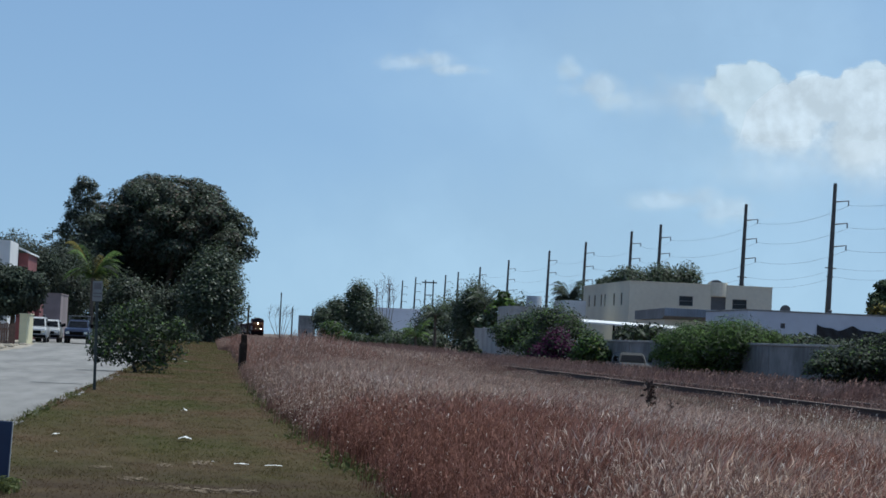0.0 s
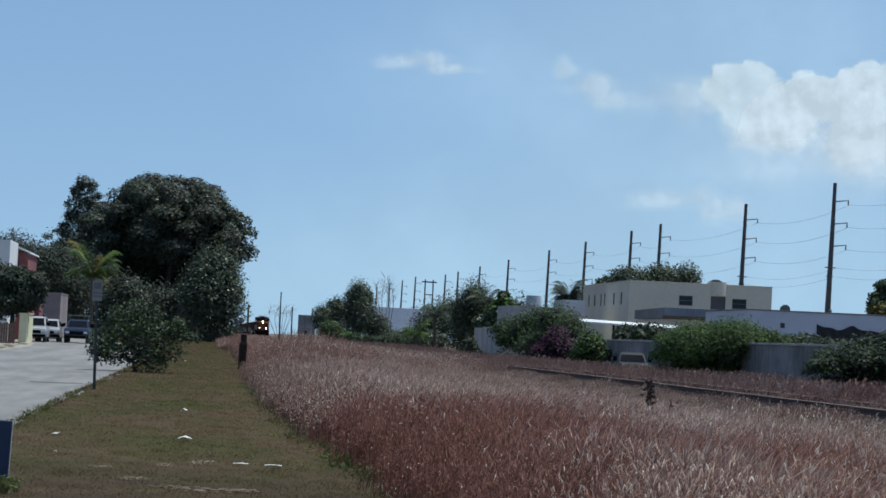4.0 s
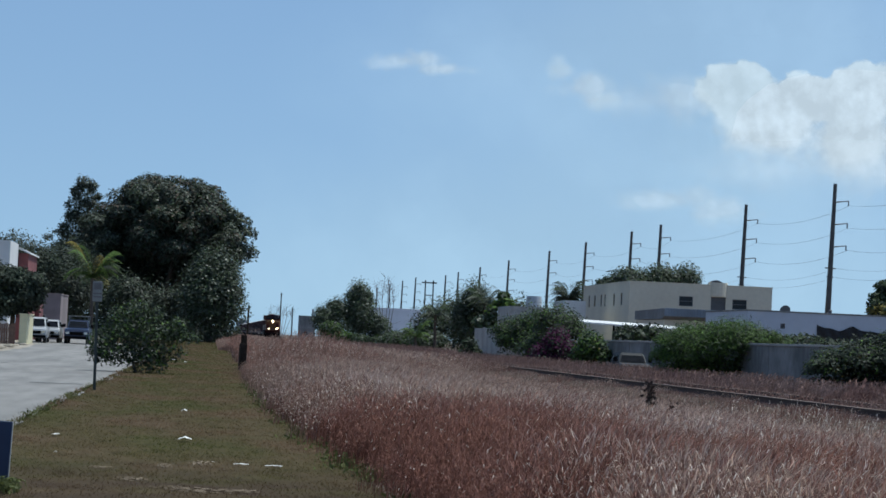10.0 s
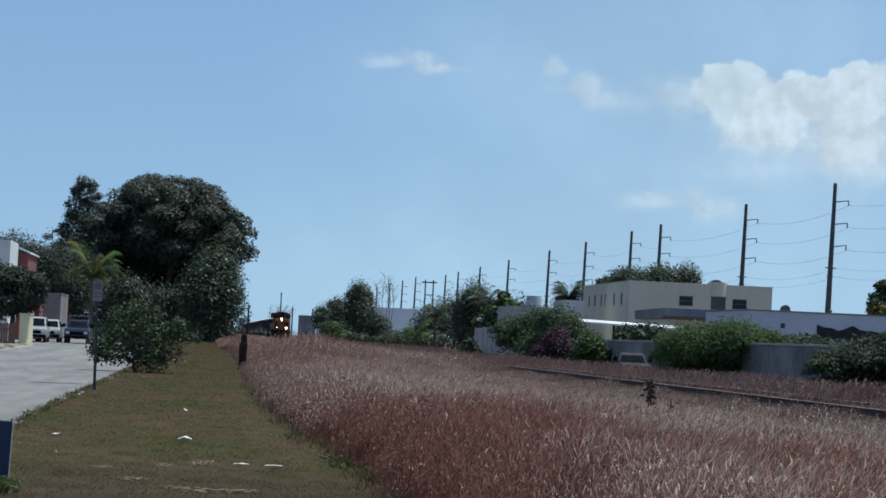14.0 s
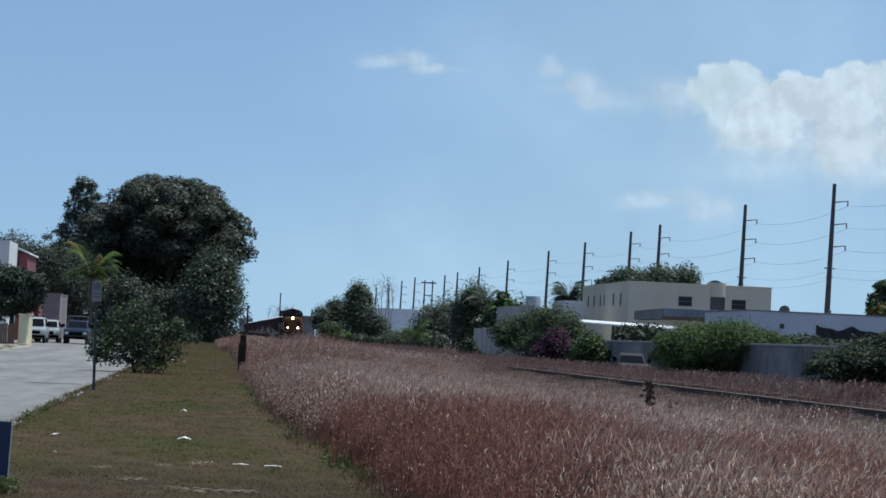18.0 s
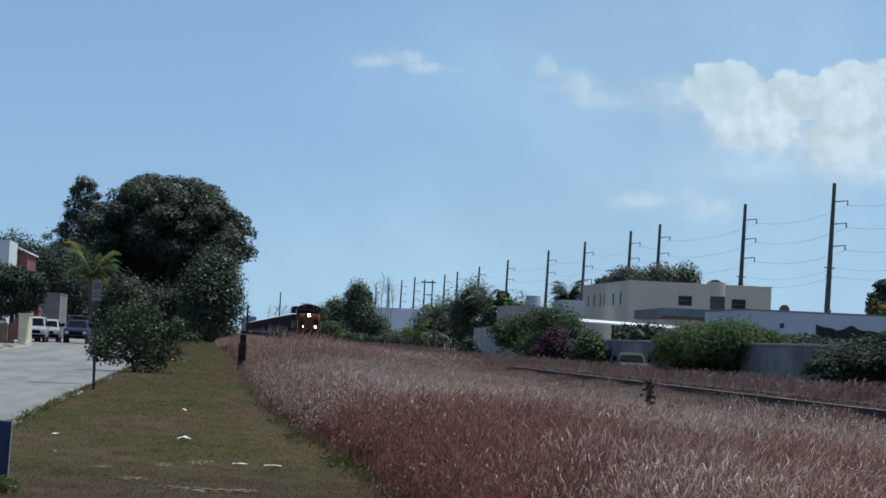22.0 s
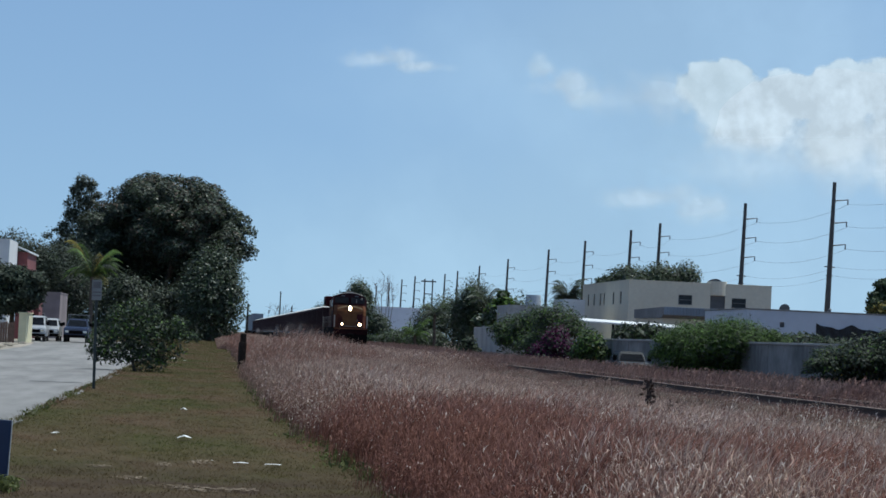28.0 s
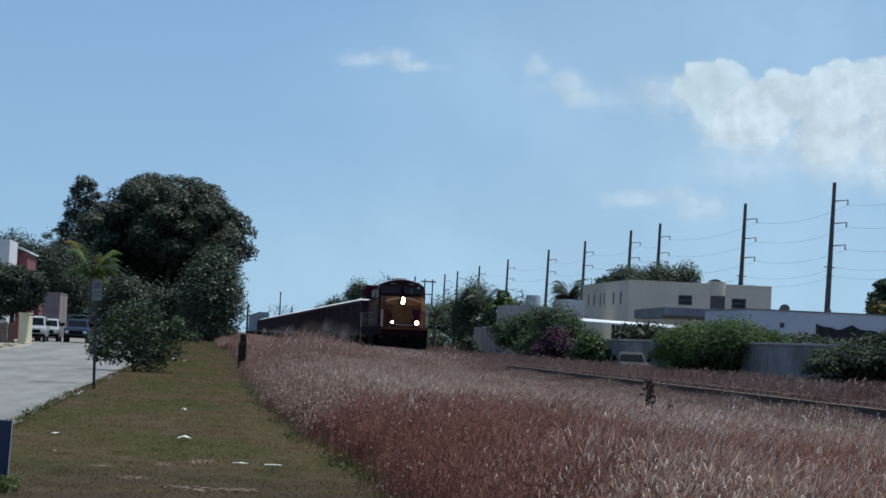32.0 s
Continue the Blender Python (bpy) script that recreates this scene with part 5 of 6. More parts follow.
def vehicle(name, label, x, y, w, ln, h, hood_h, hood_l, paint, rack=None, cab_top=None, z=0.0, turn=0, rake=0.7):
    """A car facing -y, its middle over x, its bumper at y."""
    t = thing(name, pose(x, y, land(x, y) + z, 0, 0, turn), label, "car" if h < 2 else "truck")
    hw = w / 2
    body = prism([(0.0, 0.35), (0.0, hood_h * 0.86), (0.12, hood_h), (hood_l, hood_h + 0.08), (ln, hood_h + 0.08), (ln, 0.35)], -hw, hw)
    bmesh.ops.bevel(body, geom=body.edges[:], offset=0.05, segments=2, affect="EDGES")
    part("body", body, paint, t)
    cabin = prism([(hood_l, hood_h + 0.05), (hood_l + rake, h), (ln * 0.92, h), (ln * 0.98, hood_h + 0.05)], -hw * 0.9, hw * 0.9)
    for q in cabin.verts:
        q.co.x *= 0.84 if q.co.z > hood_h + 0.2 else 1.0
    bmesh.ops.bevel(cabin, geom=cabin.edges[:], offset=0.06, segments=2, affect="EDGES")
    part("cabin", cabin, cab_top or paint, t)
    lean = rake / (h - hood_h)
    ws = bmesh.new()
    z0, z1 = hood_h + 0.12, h - 0.12
    vs = [ws.verts.new((a, hood_l + (b - hood_h - 0.05) * lean - 0.02, b)) for a, b in ((-hw * 0.8, z0), (hw * 0.8, z0), (hw * 0.69, z1), (-hw * 0.69, z1))]
    ws.faces.new(vs)
    bmesh.ops.solidify(ws, geom=ws.faces[:], thickness=0.01)
    part("windscreen", ws, M["glass"], t)
    for s in (-1, 1):
        sw = bmesh.new()
        tilt = hw * 0.9 * 0.16 / (h - hood_h - 0.05)
        sw.faces.new([sw.verts.new((s * (hw * 0.9 - (b - hood_h - 0.05) * tilt + 0.012), a, b)) for a, b in ((hood_l + 0.55, hood_h + 0.16), (ln * 0.9, hood_h + 0.16), (ln * 0.86, h - 0.14), (hood_l + rake + 0.25, h - 0.14))])
        bmesh.ops.solidify(sw, geom=sw.faces[:], thickness=0.01)
        part("side_window", sw, M["glass"], t)
        part("mirror", block(s * (hw + 0.1) - 0.09, s * (hw + 0.1) + 0.09, hood_l + 0.15, hood_l + 0.22, hood_h + 0.12, hood_h + 0.36, 0.02), M["black"], t)
        part("headlamp", block(s * hw * 0.74 - 0.13, s * hw * 0.74 + 0.13, -0.02, 0.03, hood_h * 0.66, hood_h * 0.82, 0.01), M["chrome"], t)
        for yy in (ln * 0.17, ln * 0.80):
            wh = part("wheel", rod(bmesh.new(), (s * (hw - 0.22), yy, 0.36), (s * (hw + 0.01), yy, 0.36), 0.36, 0.36, 18), M["tyre"], t)
            part("rim", rod(bmesh.new(), (s * (hw + 0.005), yy, 0.36), (s * (hw + 0.02), yy, 0.36), 0.22, 0.2, 14), M["chrome"], wh)
    part("bumper", block(-hw, hw, -0.1, 0.05, 0.36, 0.56, 0.03), M["black"], t)
    part("grille", block(-hw * 0.55, hw * 0.55, -0.025, 0.02, hood_h * 0.6, hood_h * 0.82), M["black"], t)
    if rack:
        for yy in (hood_l + 1.0, ln * 0.9):
            bm = bmesh.new()
            for s in (-1, 1):
                rod(bm, (s * hw * 0.8, yy, h - 0.02), (s * hw * 0.8, yy, h + 0.25), 0.03)
            rod(bm, (-hw * 0.85, yy, h + 0.25), (hw * 0.85, yy, h + 0.25), 0.03)
            part("roof_bar", bm, M["steel"], t)
    return t


vehicle("pickup_truck", "dark navy pickup truck with a roof rack parked on the street", -9.3, 189, 1.72, 5.4, 1.72, 1.05, 1.5, M["carblue"], True, rake=0.95)
vehicle("white_van", "white van parked behind the garden wall", -12.05, 186, 1.6, 4.8, 1.8, 1.05, 0.9, M["carwhite"])
vehicle("white_car", "white sport utility vehicle parked at the roadside", -11.45, 191, 1.7, 4.6, 1.65, 1.0, 1.2, M["carwhite"])
vehicle("silver_car", "small silver car parked by the grey wall", 19.8, 122, 1.45, 3.9, 1.35, 0.8, 1.0, M["carsilver"], z=-0.16, rake=0.42)

# ---- street furniture and small things on the verge ----
sg = thing("street_sign", pose(-2.76, 66.4, 0), "small faded rectangular sign on a thin dark post", "sign")
part("post", slab(slab(bmesh.new(), -0.035, 0.035, -0.008, 0.008, -0.05, 2.70), -0.035, -0.027, 0.008, 0.035, -0.05, 2.70), M["post"], sg)
pl = part("plate", block(-0.12, 0.12, -0.022, -0.012, 2.20, 2.70, 0.003), M["signface"], sg, "sun-faded pale sign plate")
part("marking", block(-0.09, 0.09, -0.0265, -0.0225, 2.50, 2.66), M["signmark"], pl, "faded dark symbol block")
for z in (2.30, 2.38):
    part("marking", block(-0.10, 0.10, -0.0265, -0.0225, z, z + 0.035), M["signmark"], pl)
sg.matrix_basis = pose(-2.76, 66.4, 0, 0, -1, 8)

wp = thing("wooden_post", pose(1.46, 113.2, -0.02, 0, 1, 12), "short thick dark weathered timber post", "post")
bm = slab(bmesh.new(), -0.145, 0.145, -0.15, 0.15, 0, 1.15, 0.03)
slab(bm, -0.10, 0.13, -0.12, 0.12, 1.12, 1.52, 0.04)
part("timber", bm, M["wood"], wp)

bb_ = thing("blue_board", pose(-2.14, 27.4, -0.01, 0, 2, 0), "dark blue plastic utility marker standing in the turf", "marker")
part("board", block(-0.18, 0.17, -0.02, 0.02, 0, 0.60, 0.008), M["blue"], bb_)
part("edge", block(0.172, 0.18, -0.022, 0.022, 0, 0.60), M["frame"], bb_, "pale edge strip")

up = thing("utility_pole", pose(4.75, 330, 0.4), "short wooden utility pole with a side arm", "pole")
part("shaft", rod(bmesh.new(), (0, 0, -0.1), (0, 0, 4.6), 0.16, 0.11, 10), M["wood"], up)
part("arm", slab(bmesh.new(), -1.6, 0.1, -0.06, 0.06, 4.1, 4.2), M["wood"], up)
for x, y, h, r in ((17.5, 663, 11.6, 0.2), (18.0, 583, 7.2, 0.18)):
    q = thing("line_pole", pose(x, y, 0.3), "thin dark timber pole far down the line", "pole")
    part("shaft", rod(bmesh.new(), (0, 0, -0.1), (0, 0, h), r, r * 0.7, 10), M["wood"], q)
    part("insulator_arm", slab(bmesh.new(), -0.3, 0.3, -0.04, 0.04, h - 0.5, h - 0.42), M["wood"], q)
hp = thing("h_frame_pole", pose(49.2, 600, 0.3), "two-legged timber power frame far off", "pole")
for s in (-0.9, 0.9):
    part("leg", rod(bmesh.new(), (s, 0, -0.1), (s, 0, 15.0), 0.2, 0.15, 10), M["conc"], hp)
part("cross_beam", slab(bmesh.new(), -1.7, 1.7, -0.1, 0.1, 14.3, 14.6), M["conc"], hp)
part("brace", slab(bmesh.new(), -0.9, 0.9, -0.08, 0.08, 11.5, 11.7), M["conc"], hp)


def scrap(x, y, w, d, tall, seed):
    """A crumpled scrap of paper or plastic."""
    n = 7
    v, f = [], []
    for j in range(n):
        for i in range(n):
            u, t_ = i / (n - 1) - 0.5, j / (n - 1) - 0.5
            edge = 1 - 0.35 * abs(noise.noise((u * 4, t_ * 4, seed)))
            v.append((u * w * edge, t_ * d * edge, 0.03 + tall * (0.5 + 0.5 * noise.noise((u * 5 + seed, t_ * 5, seed))) * (1 - 3.4 * u * u)))
            if i and j:
                f.append((j * n + i - n - 1, j * n + i - n, j * n + i, j * n + i - 1))
    return tagged(link("litter", mesh_of("litter", v, f, M["litter"]), at=pose(x, y, land(x, y))), "crumpled white scrap of paper on the turf", "litter", "scraps on the verge")


for i, (x, y, w, d, tall) in enumerate(((-0.27, 38.3, 0.2, 0.3, 0.06), (-0.4, 51.6, 0.13, 0.3, 0.06), (-1.68, 132.5, 0.24, 0.5, 0.07), (-1.06, 127.9, 0.17, 0.4, 0.06), (0.46, 31.8, 0.2, 0.14, 0.012), (0.84, 31.7, 0.22, 0.14, 0.012), (-2.1, 38.4, 0.1, 0.12, 0.015), (-1.8, 32.9, 0.04, 0.05, 0.03), (0.12, 32.0, 0.04, 0.05, 0.02), (2.0, 31.0, 0.05, 0.06, 0.05), (-2.12, 38.2, 0.08, 0.2, 0.015))):
    scrap(x, y, w, d, tall, i * 3.7)


def bare_patch(x, y, w, d, seed):
    """A worn place: a scatter of small ragged flakes of bare soil."""
    v, f = [], []
    for k in range(16):
        a, q = 2.399 * k + seed, math.sqrt((k + 0.5) / 16)
        cx, cy = x + math.cos(a) * w * q, y + math.sin(a) * d * q
        size = (0.45 + 0.5 * abs(noise.noise((k * 1.7, seed, 0)))) * (1.1 - 0.7 * q)
        b0 = len(v)
        v.append((cx, cy, 0.004 + 0.0015 * (k % 4)))
        for i in range(9):
            e = 2 * math.pi * i / 9
            r = size * (0.6 + 0.7 * abs(noise.noise((math.cos(e) * 1.9 + k, math.sin(e) * 1.9, seed))))
            v.append((cx + math.cos(e) * w * 0.55 * r, cy + math.sin(e) * d * 0.55 * r, 0.004 + 0.0015 * (k % 4)))
            f.append((b0, b0 + 1 + i, b0 + 1 + (i + 1) % 9))
    return tagged(link("bare_patch", mesh_of("bare_patch", v, f, M["chalk"])), "pale bare soil worn through the turf", "ground", "bare patches in the turf", "structure")


for i, (x, y, w, d) in enumerate(((0.02, 26.7, 0.36, 0.5), (-0.3, 27.0, 0.22, 0.35), (-0.02, 32.2, 0.16, 0.6), (-1.15, 30.4, 0.16, 0.3), (-0.45, 31.2, 0.12, 0.5), (0.36, 26.9, 0.24, 0.3), (-0.75, 28.3, 0.2, 0.4))):
    bare_patch(x, y, w, d, 2.0 + i * 5.1)
# where the turf is trodden thin
WORN = ((-1.5, 25.2, 0.9, 1.0), (-0.4, 24.6, 0.8, 0.9), (0.5, 25.6, 0.6, 0.8), (-0.9, 27.6, 0.7, 0.8), (0.7, 29.2, 0.5, 1.0), (-1.2, 30.4, 0.5, 0.9), (1.0, 46, 0.4, 6.0), (0.9, 75, 0.4, 14.0), (-1.9, 26.8, 0.35, 0.6))

# rubble along the sandy shoulder
for i in range(16):
    bm = bmesh.new()
    bmesh.ops.create_icosphere(bm, subdivisions=2, radius=0.5)
    for q in bm.verts:
        q.co *= 1 + 0.5 * noise.noise(q.co * 2.5 + Vector((i * 3.1, 0, 0)))
        q.co.z = max(q.co.z, -0.2) * 0.55
    x, y = -11.1 - 0.5 * RNG.random() - 0.02 * i, 128 + i * 2.7 + RNG.random()
    bmesh.ops.scale(bm, vec=Vector((0.5, 0.8, 0.5)) * RNG.uniform(0.5, 1.1), verts=bm.verts)
    st = part("stone", bm, M["sand"], None, at=pose(x, y, land(x, y) + 0.02, 0, 0, 40 * i), smooth=True)
    tagged(st, "pale weathered lump of stone on the sandy shoulder", "stone", "stones along the shoulder")


# ---- grass ----
def quads(name, v, mats, index):
    """A mesh of free quads from an (n, 4, 3) array."""
    n = len(v)
    me = bpy.data.meshes.new(name)
    me.vertices.add(4 * n)
    me.vertices.foreach_set("co", v.astype(np.float32).ravel())
    me.loops.add(4 * n)
    me.loops.foreach_set("vertex_index", np.arange(4 * n, dtype=np.int32))
    me.polygons.add(n)
    me.polygons.foreach_set("loop_start", np.arange(0, 4 * n, 4, dtype=np.int32))
    me.polygons.foreach_set("loop_total", np.full(n, 4, dtype=np.int32))
    for m in mats:
        me.materials.append(m)
    me.polygons.foreach_set("material_index", np.asarray(index, dtype=np.int32))
    me.update(calc_edges=True)
    return me


def stalks(x, y, z, h, width, pale, lean=0.22, leaves=2):
    """Thin curved stalks, some with a feathery head, under a tangle of short curling leaf blades."""
    n = len(x)
    az = RNG.uniform(0, 2 * np.pi, n)
    l = np.abs(RNG.normal(lean, 0.18, n)) * h
    dx, dy = np.cos(az) * l + 0.15 * h, np.sin(az) * l
    f = RNG.uniform(0, np.pi, n)
    s = np.stack([np.cos(f) * width, np.sin(f) * width, np.zeros(n)], 1)
    p = [np.stack([x + dx * k * k, y + dy * k * k, z + h * (k - 0.10 * k * k)], 1) for k in (0.0, 0.5, 0.9, 1.05)]
    a = np.stack([p[0] - s, p[0] + s, p[1] + s * 0.6, p[1] - s * 0.6], 1)
    b = np.stack([p[1] - s * 0.6, p[1] + s * 0.6, p[2] + s * 0.3, p[2] - s * 0.3], 1)
    hk = RNG.random(n) < 0.6
    m = (p[2] * 0.5 + p[3] * 0.5 + np.stack([RNG.normal(0, 0.02, n), RNG.normal(0, 0.02, n), np.zeros(n)], 1))[hk]
    c = np.stack([p[2][hk], m + s[hk] * 1.2, p[3][hk], m - s[hk] * 1.2], 1)
    low, top = np.where(pale > 0.5, 3, 0), np.where(pale > 0.5, 4, 1)
    quads_, kinds, cells = [a, b, c], [low, low, top[hk]], [np.arange(n), np.arange(n), np.flatnonzero(hk)]
    up = np.array([0, 0, 1.0])
    for _ in range(leaves):
        k = RNG.random(n) < 0.85
        q = np.count_nonzero(k)
        t0 = RNG.uniform(0.45, 1.0, (q, 1)) ** 0.7
        g0 = p[0][k] * (1 - t0) + p[2][k] * t0
        ln = RNG.uniform(0.03, 0.085, (q, 1)) * (h[k][:, None] / 0.8)
        aw = RNG.uniform(0, 2 * np.pi, q)
        out = np.stack([np.cos(aw), np.sin(aw), np.zeros(q)], 1)
        g1 = g0 + out * ln * 0.4 + up * ln * RNG.uniform(0.1, 0.9, (q, 1))
        g2 = g1 + out * ln * 0.5 + up * ln * RNG.uniform(-0.9, 0.4, (q, 1))
        w = np.stack([-np.sin(aw), np.cos(aw), np.zeros(q)], 1) * (width[k] * 1.3)[:, None] + up * (width[k] * 0.4)[:, None]
        kind = np.where(RNG.random(q) < 0.02 + 0.21 * pale[k], 2, np.where(RNG.random(q) < 0.5, top[k], low[k]))
        quads_ += [np.stack([g0 - w * 0.6, g0 + w * 0.6, g1 + w, g1 - w], 1), np.stack([g1 - w, g1 + w, g2 + w * 0.15, g2 - w * 0.15], 1)]
        kinds += [kind, kind]
        cells += [np.flatnonzero(k)] * 2
    return np.concatenate(quads_), np.concatenate(kinds), np.concatenate(cells)


def field(y0, y1, n, width, height, left, right, seed, leaves=2, lean=0.22):
    r = np.random.default_rng(seed)
    y = np.exp(r.uniform(np.log(y0), np.log(y1), n)) if y1 > 2 * y0 else r.uniform(y0, y1, n)
    lo, hi = left(y), np.minimum(right(y), 0.262 * y + 0.6)
    x = lo - (0.4 * r.random(n) ** 2 if height > 0.8 else 0) + (hi - lo) * r.random(n)
    ok = hi > lo
    x, y = x[ok], y[ok]
    lump = np.array([noise.noise((a * 0.55, b * 0.28, seed % 5)) for a, b in zip(x, y)])
    fine = np.array([noise.noise((a * 2.2, b * 1.4, 9)) for a, b in zip(x, y)])
    keep = r.random(len(x)) < 0.75 + 0.5 * fine
    x, y, lump = x[keep], y[keep], lump[keep]
    h = height * (1 + 0.22 * lump) * r.uniform(0.72, 1.15, len(x)) * np.clip(0.5 + (x - left(y)) * 0.65, 0.22, 1) * np.where((x < 13) & (height > 0.3), 1 - (0.42 * np.clip((x - 3.5) / 5.5, 0, 1) + 0.34 * np.clip((x - 9.3) / 1.2, 0, 1)) * np.clip((190 - y) / 60, 0.12, 1), 1)
    z = np.maximum(np.array([land(a, b) for a, b in zip(x, y)]), np.interp(np.abs(x - TRACK_X), [1.75, 2.9], [0.54, 0.06]))
    # far off, the tops level out at about 1.1 m over the verge
    h = np.where((x > 6) & (x < 12), h + (np.clip(1.08 - z, 0.2, 1) * r.uniform(0.8, 1.08, len(x)) - h) * np.clip((y - 98) / 16, 0, 1), h)
    # a red stand along the verge, paler grass beyond it and towards the track
    red = np.exp(-((x - 2.6) / 2.2) ** 2) * np.exp(-((y - 29) / 11) ** 4) + 0.5 * np.exp(-((x - 2.2) / 1.4) ** 2) * np.clip((y - 72) / 8, 0, 1)
    blotch = np.array([noise.noise((a * 0.8, b * 0.16, 5)) for a, b in zip(x, y)])
    pale = np.clip(0.85 - 0.14 * np.clip((36 - y) / 8, 0, 1) - 0.95 * red + 0.6 * blotch + r.normal(0, 0.22, len(x)), 0, 1)
    v, idx, cells = stalks(x, y, z, h, width * r.uniform(0.7, 1.4, len(x)), pale, lean, leaves)
    block_of = (np.floor(x / 1.3) * 3 + np.floor(y / 5 + 0.6 * np.sin(x * 2)) * 5).astype(int) % 9
    return v, idx, block_of[cells]


def edge_left(y):
    return np.interp(y, [15, 26, 33, 40, 51, 95, 112, 160], [2.1, 2.0, 1.95, 1.7, 1.5, 1.4, 1.75, 1.6]) + 0.10 * np.sin(y * 0.9) + 0.08 * np.sin(y * 2.3)


def edge_right(y):
    return np.full_like(y, 11.5) - 0.3 * (y < 120) + 0.2 * np.sin(y * 0.7)


GRASS = [M["stem"], M["head"], M["straw"], M["stem_pale"], M["head_pale"]]
GRASS_FAR = [M["stem_pale"], M["head"], M["straw"], M["tan_stem"], M["tan_head"]]
SWAYING = []
for y0, y1, n, w, seed in ((15, 30, 40000, 0.0027, 11), (30, 55, 70000, 0.0040, 12), (55, 110, 82000, 0.0058, 13), (110, 340, 34000, 0.018, 14)):
    v, idx, cell = field(y0, y1, n, w, 0.86, edge_left, edge_right, seed, 3 if y1 < 31 else 2 if y1 < 60 else 1, 0.22)
    # the near stands sway one against the other
    for c in (range(9) if y1 < 60 else (None,)):
        pick = slice(None) if c is None else cell == c
        ob = link("tall_grass", quads("tall_grass", v[pick], GRASS if y1 < 60 else GRASS_FAR, idx[pick]))
        tagged(ob, "tall dry reddish-brown grass with pale seed heads", "grass", "field of dry grass", "stuff")
        if c is not None:
            SWAYING.append(ob)
v, idx, cell = field(45, 330, 42000, 0.0145, 0.66, lambda y: np.full_like(y, 14.0), lambda y: np.full_like(y, 20.6), 15, 0, 0.12)
tagged(link("tall_grass", quads("tall_grass", v, [M["brush"], M["brush"], M["brush"], M["brush"], M["brush"]], idx)), "dry brown grass between the track and the wall", "grass", "field of dry grass", "stuff")
v, idx, cell = field(42, 300, 14000, 0.012, 0.29, lambda y: np.full_like(y, 12.15), lambda y: np.full_like(y, 14.6), 17, 1)
tagged(link("track_grass", quads("track_grass", v, [M["brush"], M["brush"], M["head"], M["brush"], M["brush"]], idx)), "short dry grass grown into the track bed", "grass", "field of dry grass", "stuff")
v, idx, cell = field(42, 200, 10000, 0.008, 0.095, lambda y: np.full_like(y, 10.9), lambda y: np.full_like(y, 11.96), 18, 1)
tagged(link("track_grass", quads("track_grass", v, [M["brush"], M["brush"], M["head"], M["stem_pale"], M["brush"]], idx)), "low dry grass on the shoulder of the track bed", "grass", "field of dry grass", "stuff")
v, idx, cell = field(190, 300, 10000, 0.017, 0.6, lambda y: np.full_like(y, 0.7), lambda y: np.full_like(y, 2.4), 16)
tagged(link("tall_grass", quads("tall_grass", v, GRASS_FAR, idx)), "dry straw grass at the far end of the verge", "grass", "field of dry grass", "stuff")

# straw stems in loose handfuls over the near grass, highlights put into their colour
n = 2600
y = np.exp(RNG.uniform(np.log(19), np.log(52), n))
x = np.minimum(3.2 + RNG.random(n) * (0.25 * y - 2.4), 10.8)
keep = RNG.random(n) < 0.15 + 1.5 * np.clip(np.array([noise.noise((a * 1.3, b * 0.5, 21)) for a, b in zip(x, y)]), 0, 1)
x, y = x[keep], y[keep]
h = np.where(x < 6, 0.84, 0.66) * RNG.uniform(0.8, 1.12, len(x))
v, idx, cell = stalks(x, y, np.array([land(a, b) for a, b in zip(x, y)]), h, 0.0011 * (0.9 + y / 16) * RNG.uniform(0.7, 1.5, len(x)), np.ones(len(x)), 0.12)
ob = tagged(link("bright_straw_stems", quads("bright_straw_stems", v, [M["straw"]], np.zeros(len(v)))), "pale straw stems with sunlit highlights put into their colour", "grass", "field of dry grass", "stuff")
SWAYING.append(ob)

# a stand of tall wispy grass before the track
n = 14000
y = RNG.uniform(95, 116, n)
x = 1.75 + (0.047 * y) * RNG.random(n) ** 0.9
u = (x / y * 4700 - 75) / 150
h = np.interp(u, [0, 0.15, 0.4, 0.75, 1.0, 1.3, 1.6], [1.15, 1.5, 1.8, 1.75, 1.55, 1.25, 0.9]) * RNG.uniform(0.6, 1.1, n) * (0.92 + 0.25 * np.array([noise.noise((a * 3, b * 0.6, 4)) for a, b in zip(x, y)]))
v, idx, cell = stalks(x, y, np.array([land(a, b) for a, b in zip(x, y)]), h, 0.0042 * RNG.uniform(0.7, 1.3, n), RNG.random(n) * 0.9, 0.16)
ob = tagged(link("tall_grass", quads("tall_grass", v, GRASS_FAR, idx)), "tall wispy stand of tan seeding grass", "grass", "field of dry grass", "stuff")
SWAYING.append(ob)

# short turf
n = 190000
y = np.exp(RNG.uniform(np.log(22), np.log(260), n))
x = RNG.uniform(-3.08, 2.2, n)
clump = np.array([noise.noise((a * 1.8, b * 0.9, 3)) + 0.5 * noise.noise((a * 6, b * 4, 1)) for a, b in zip(x, y)])
bare = sum(np.exp(-(((x - a) / (w_ * 0.95)) ** 2 + ((y - b) / (d_ * 0.95)) ** 2) ** 1.5) for a, b, w_, d_ in WORN)
ok = RNG.random(n) < (0.7 + 0.5 * clump) * (1 - 0.4 * np.clip(bare, 0, 1))
x, y, clump = x[ok], y[ok], clump[ok]
n = len(x)
h = (0.012 + 0.018 * RNG.random(n)) * (1 + 0.5 * np.clip(clump, -0.5, 1)) + 0.10 * np.exp(-((x + 3.02) / 0.12) ** 2) * RNG.random(n)
w = 0.0046 * (0.6 + y / 35)
zb = np.array([land(0, b) for b in y])
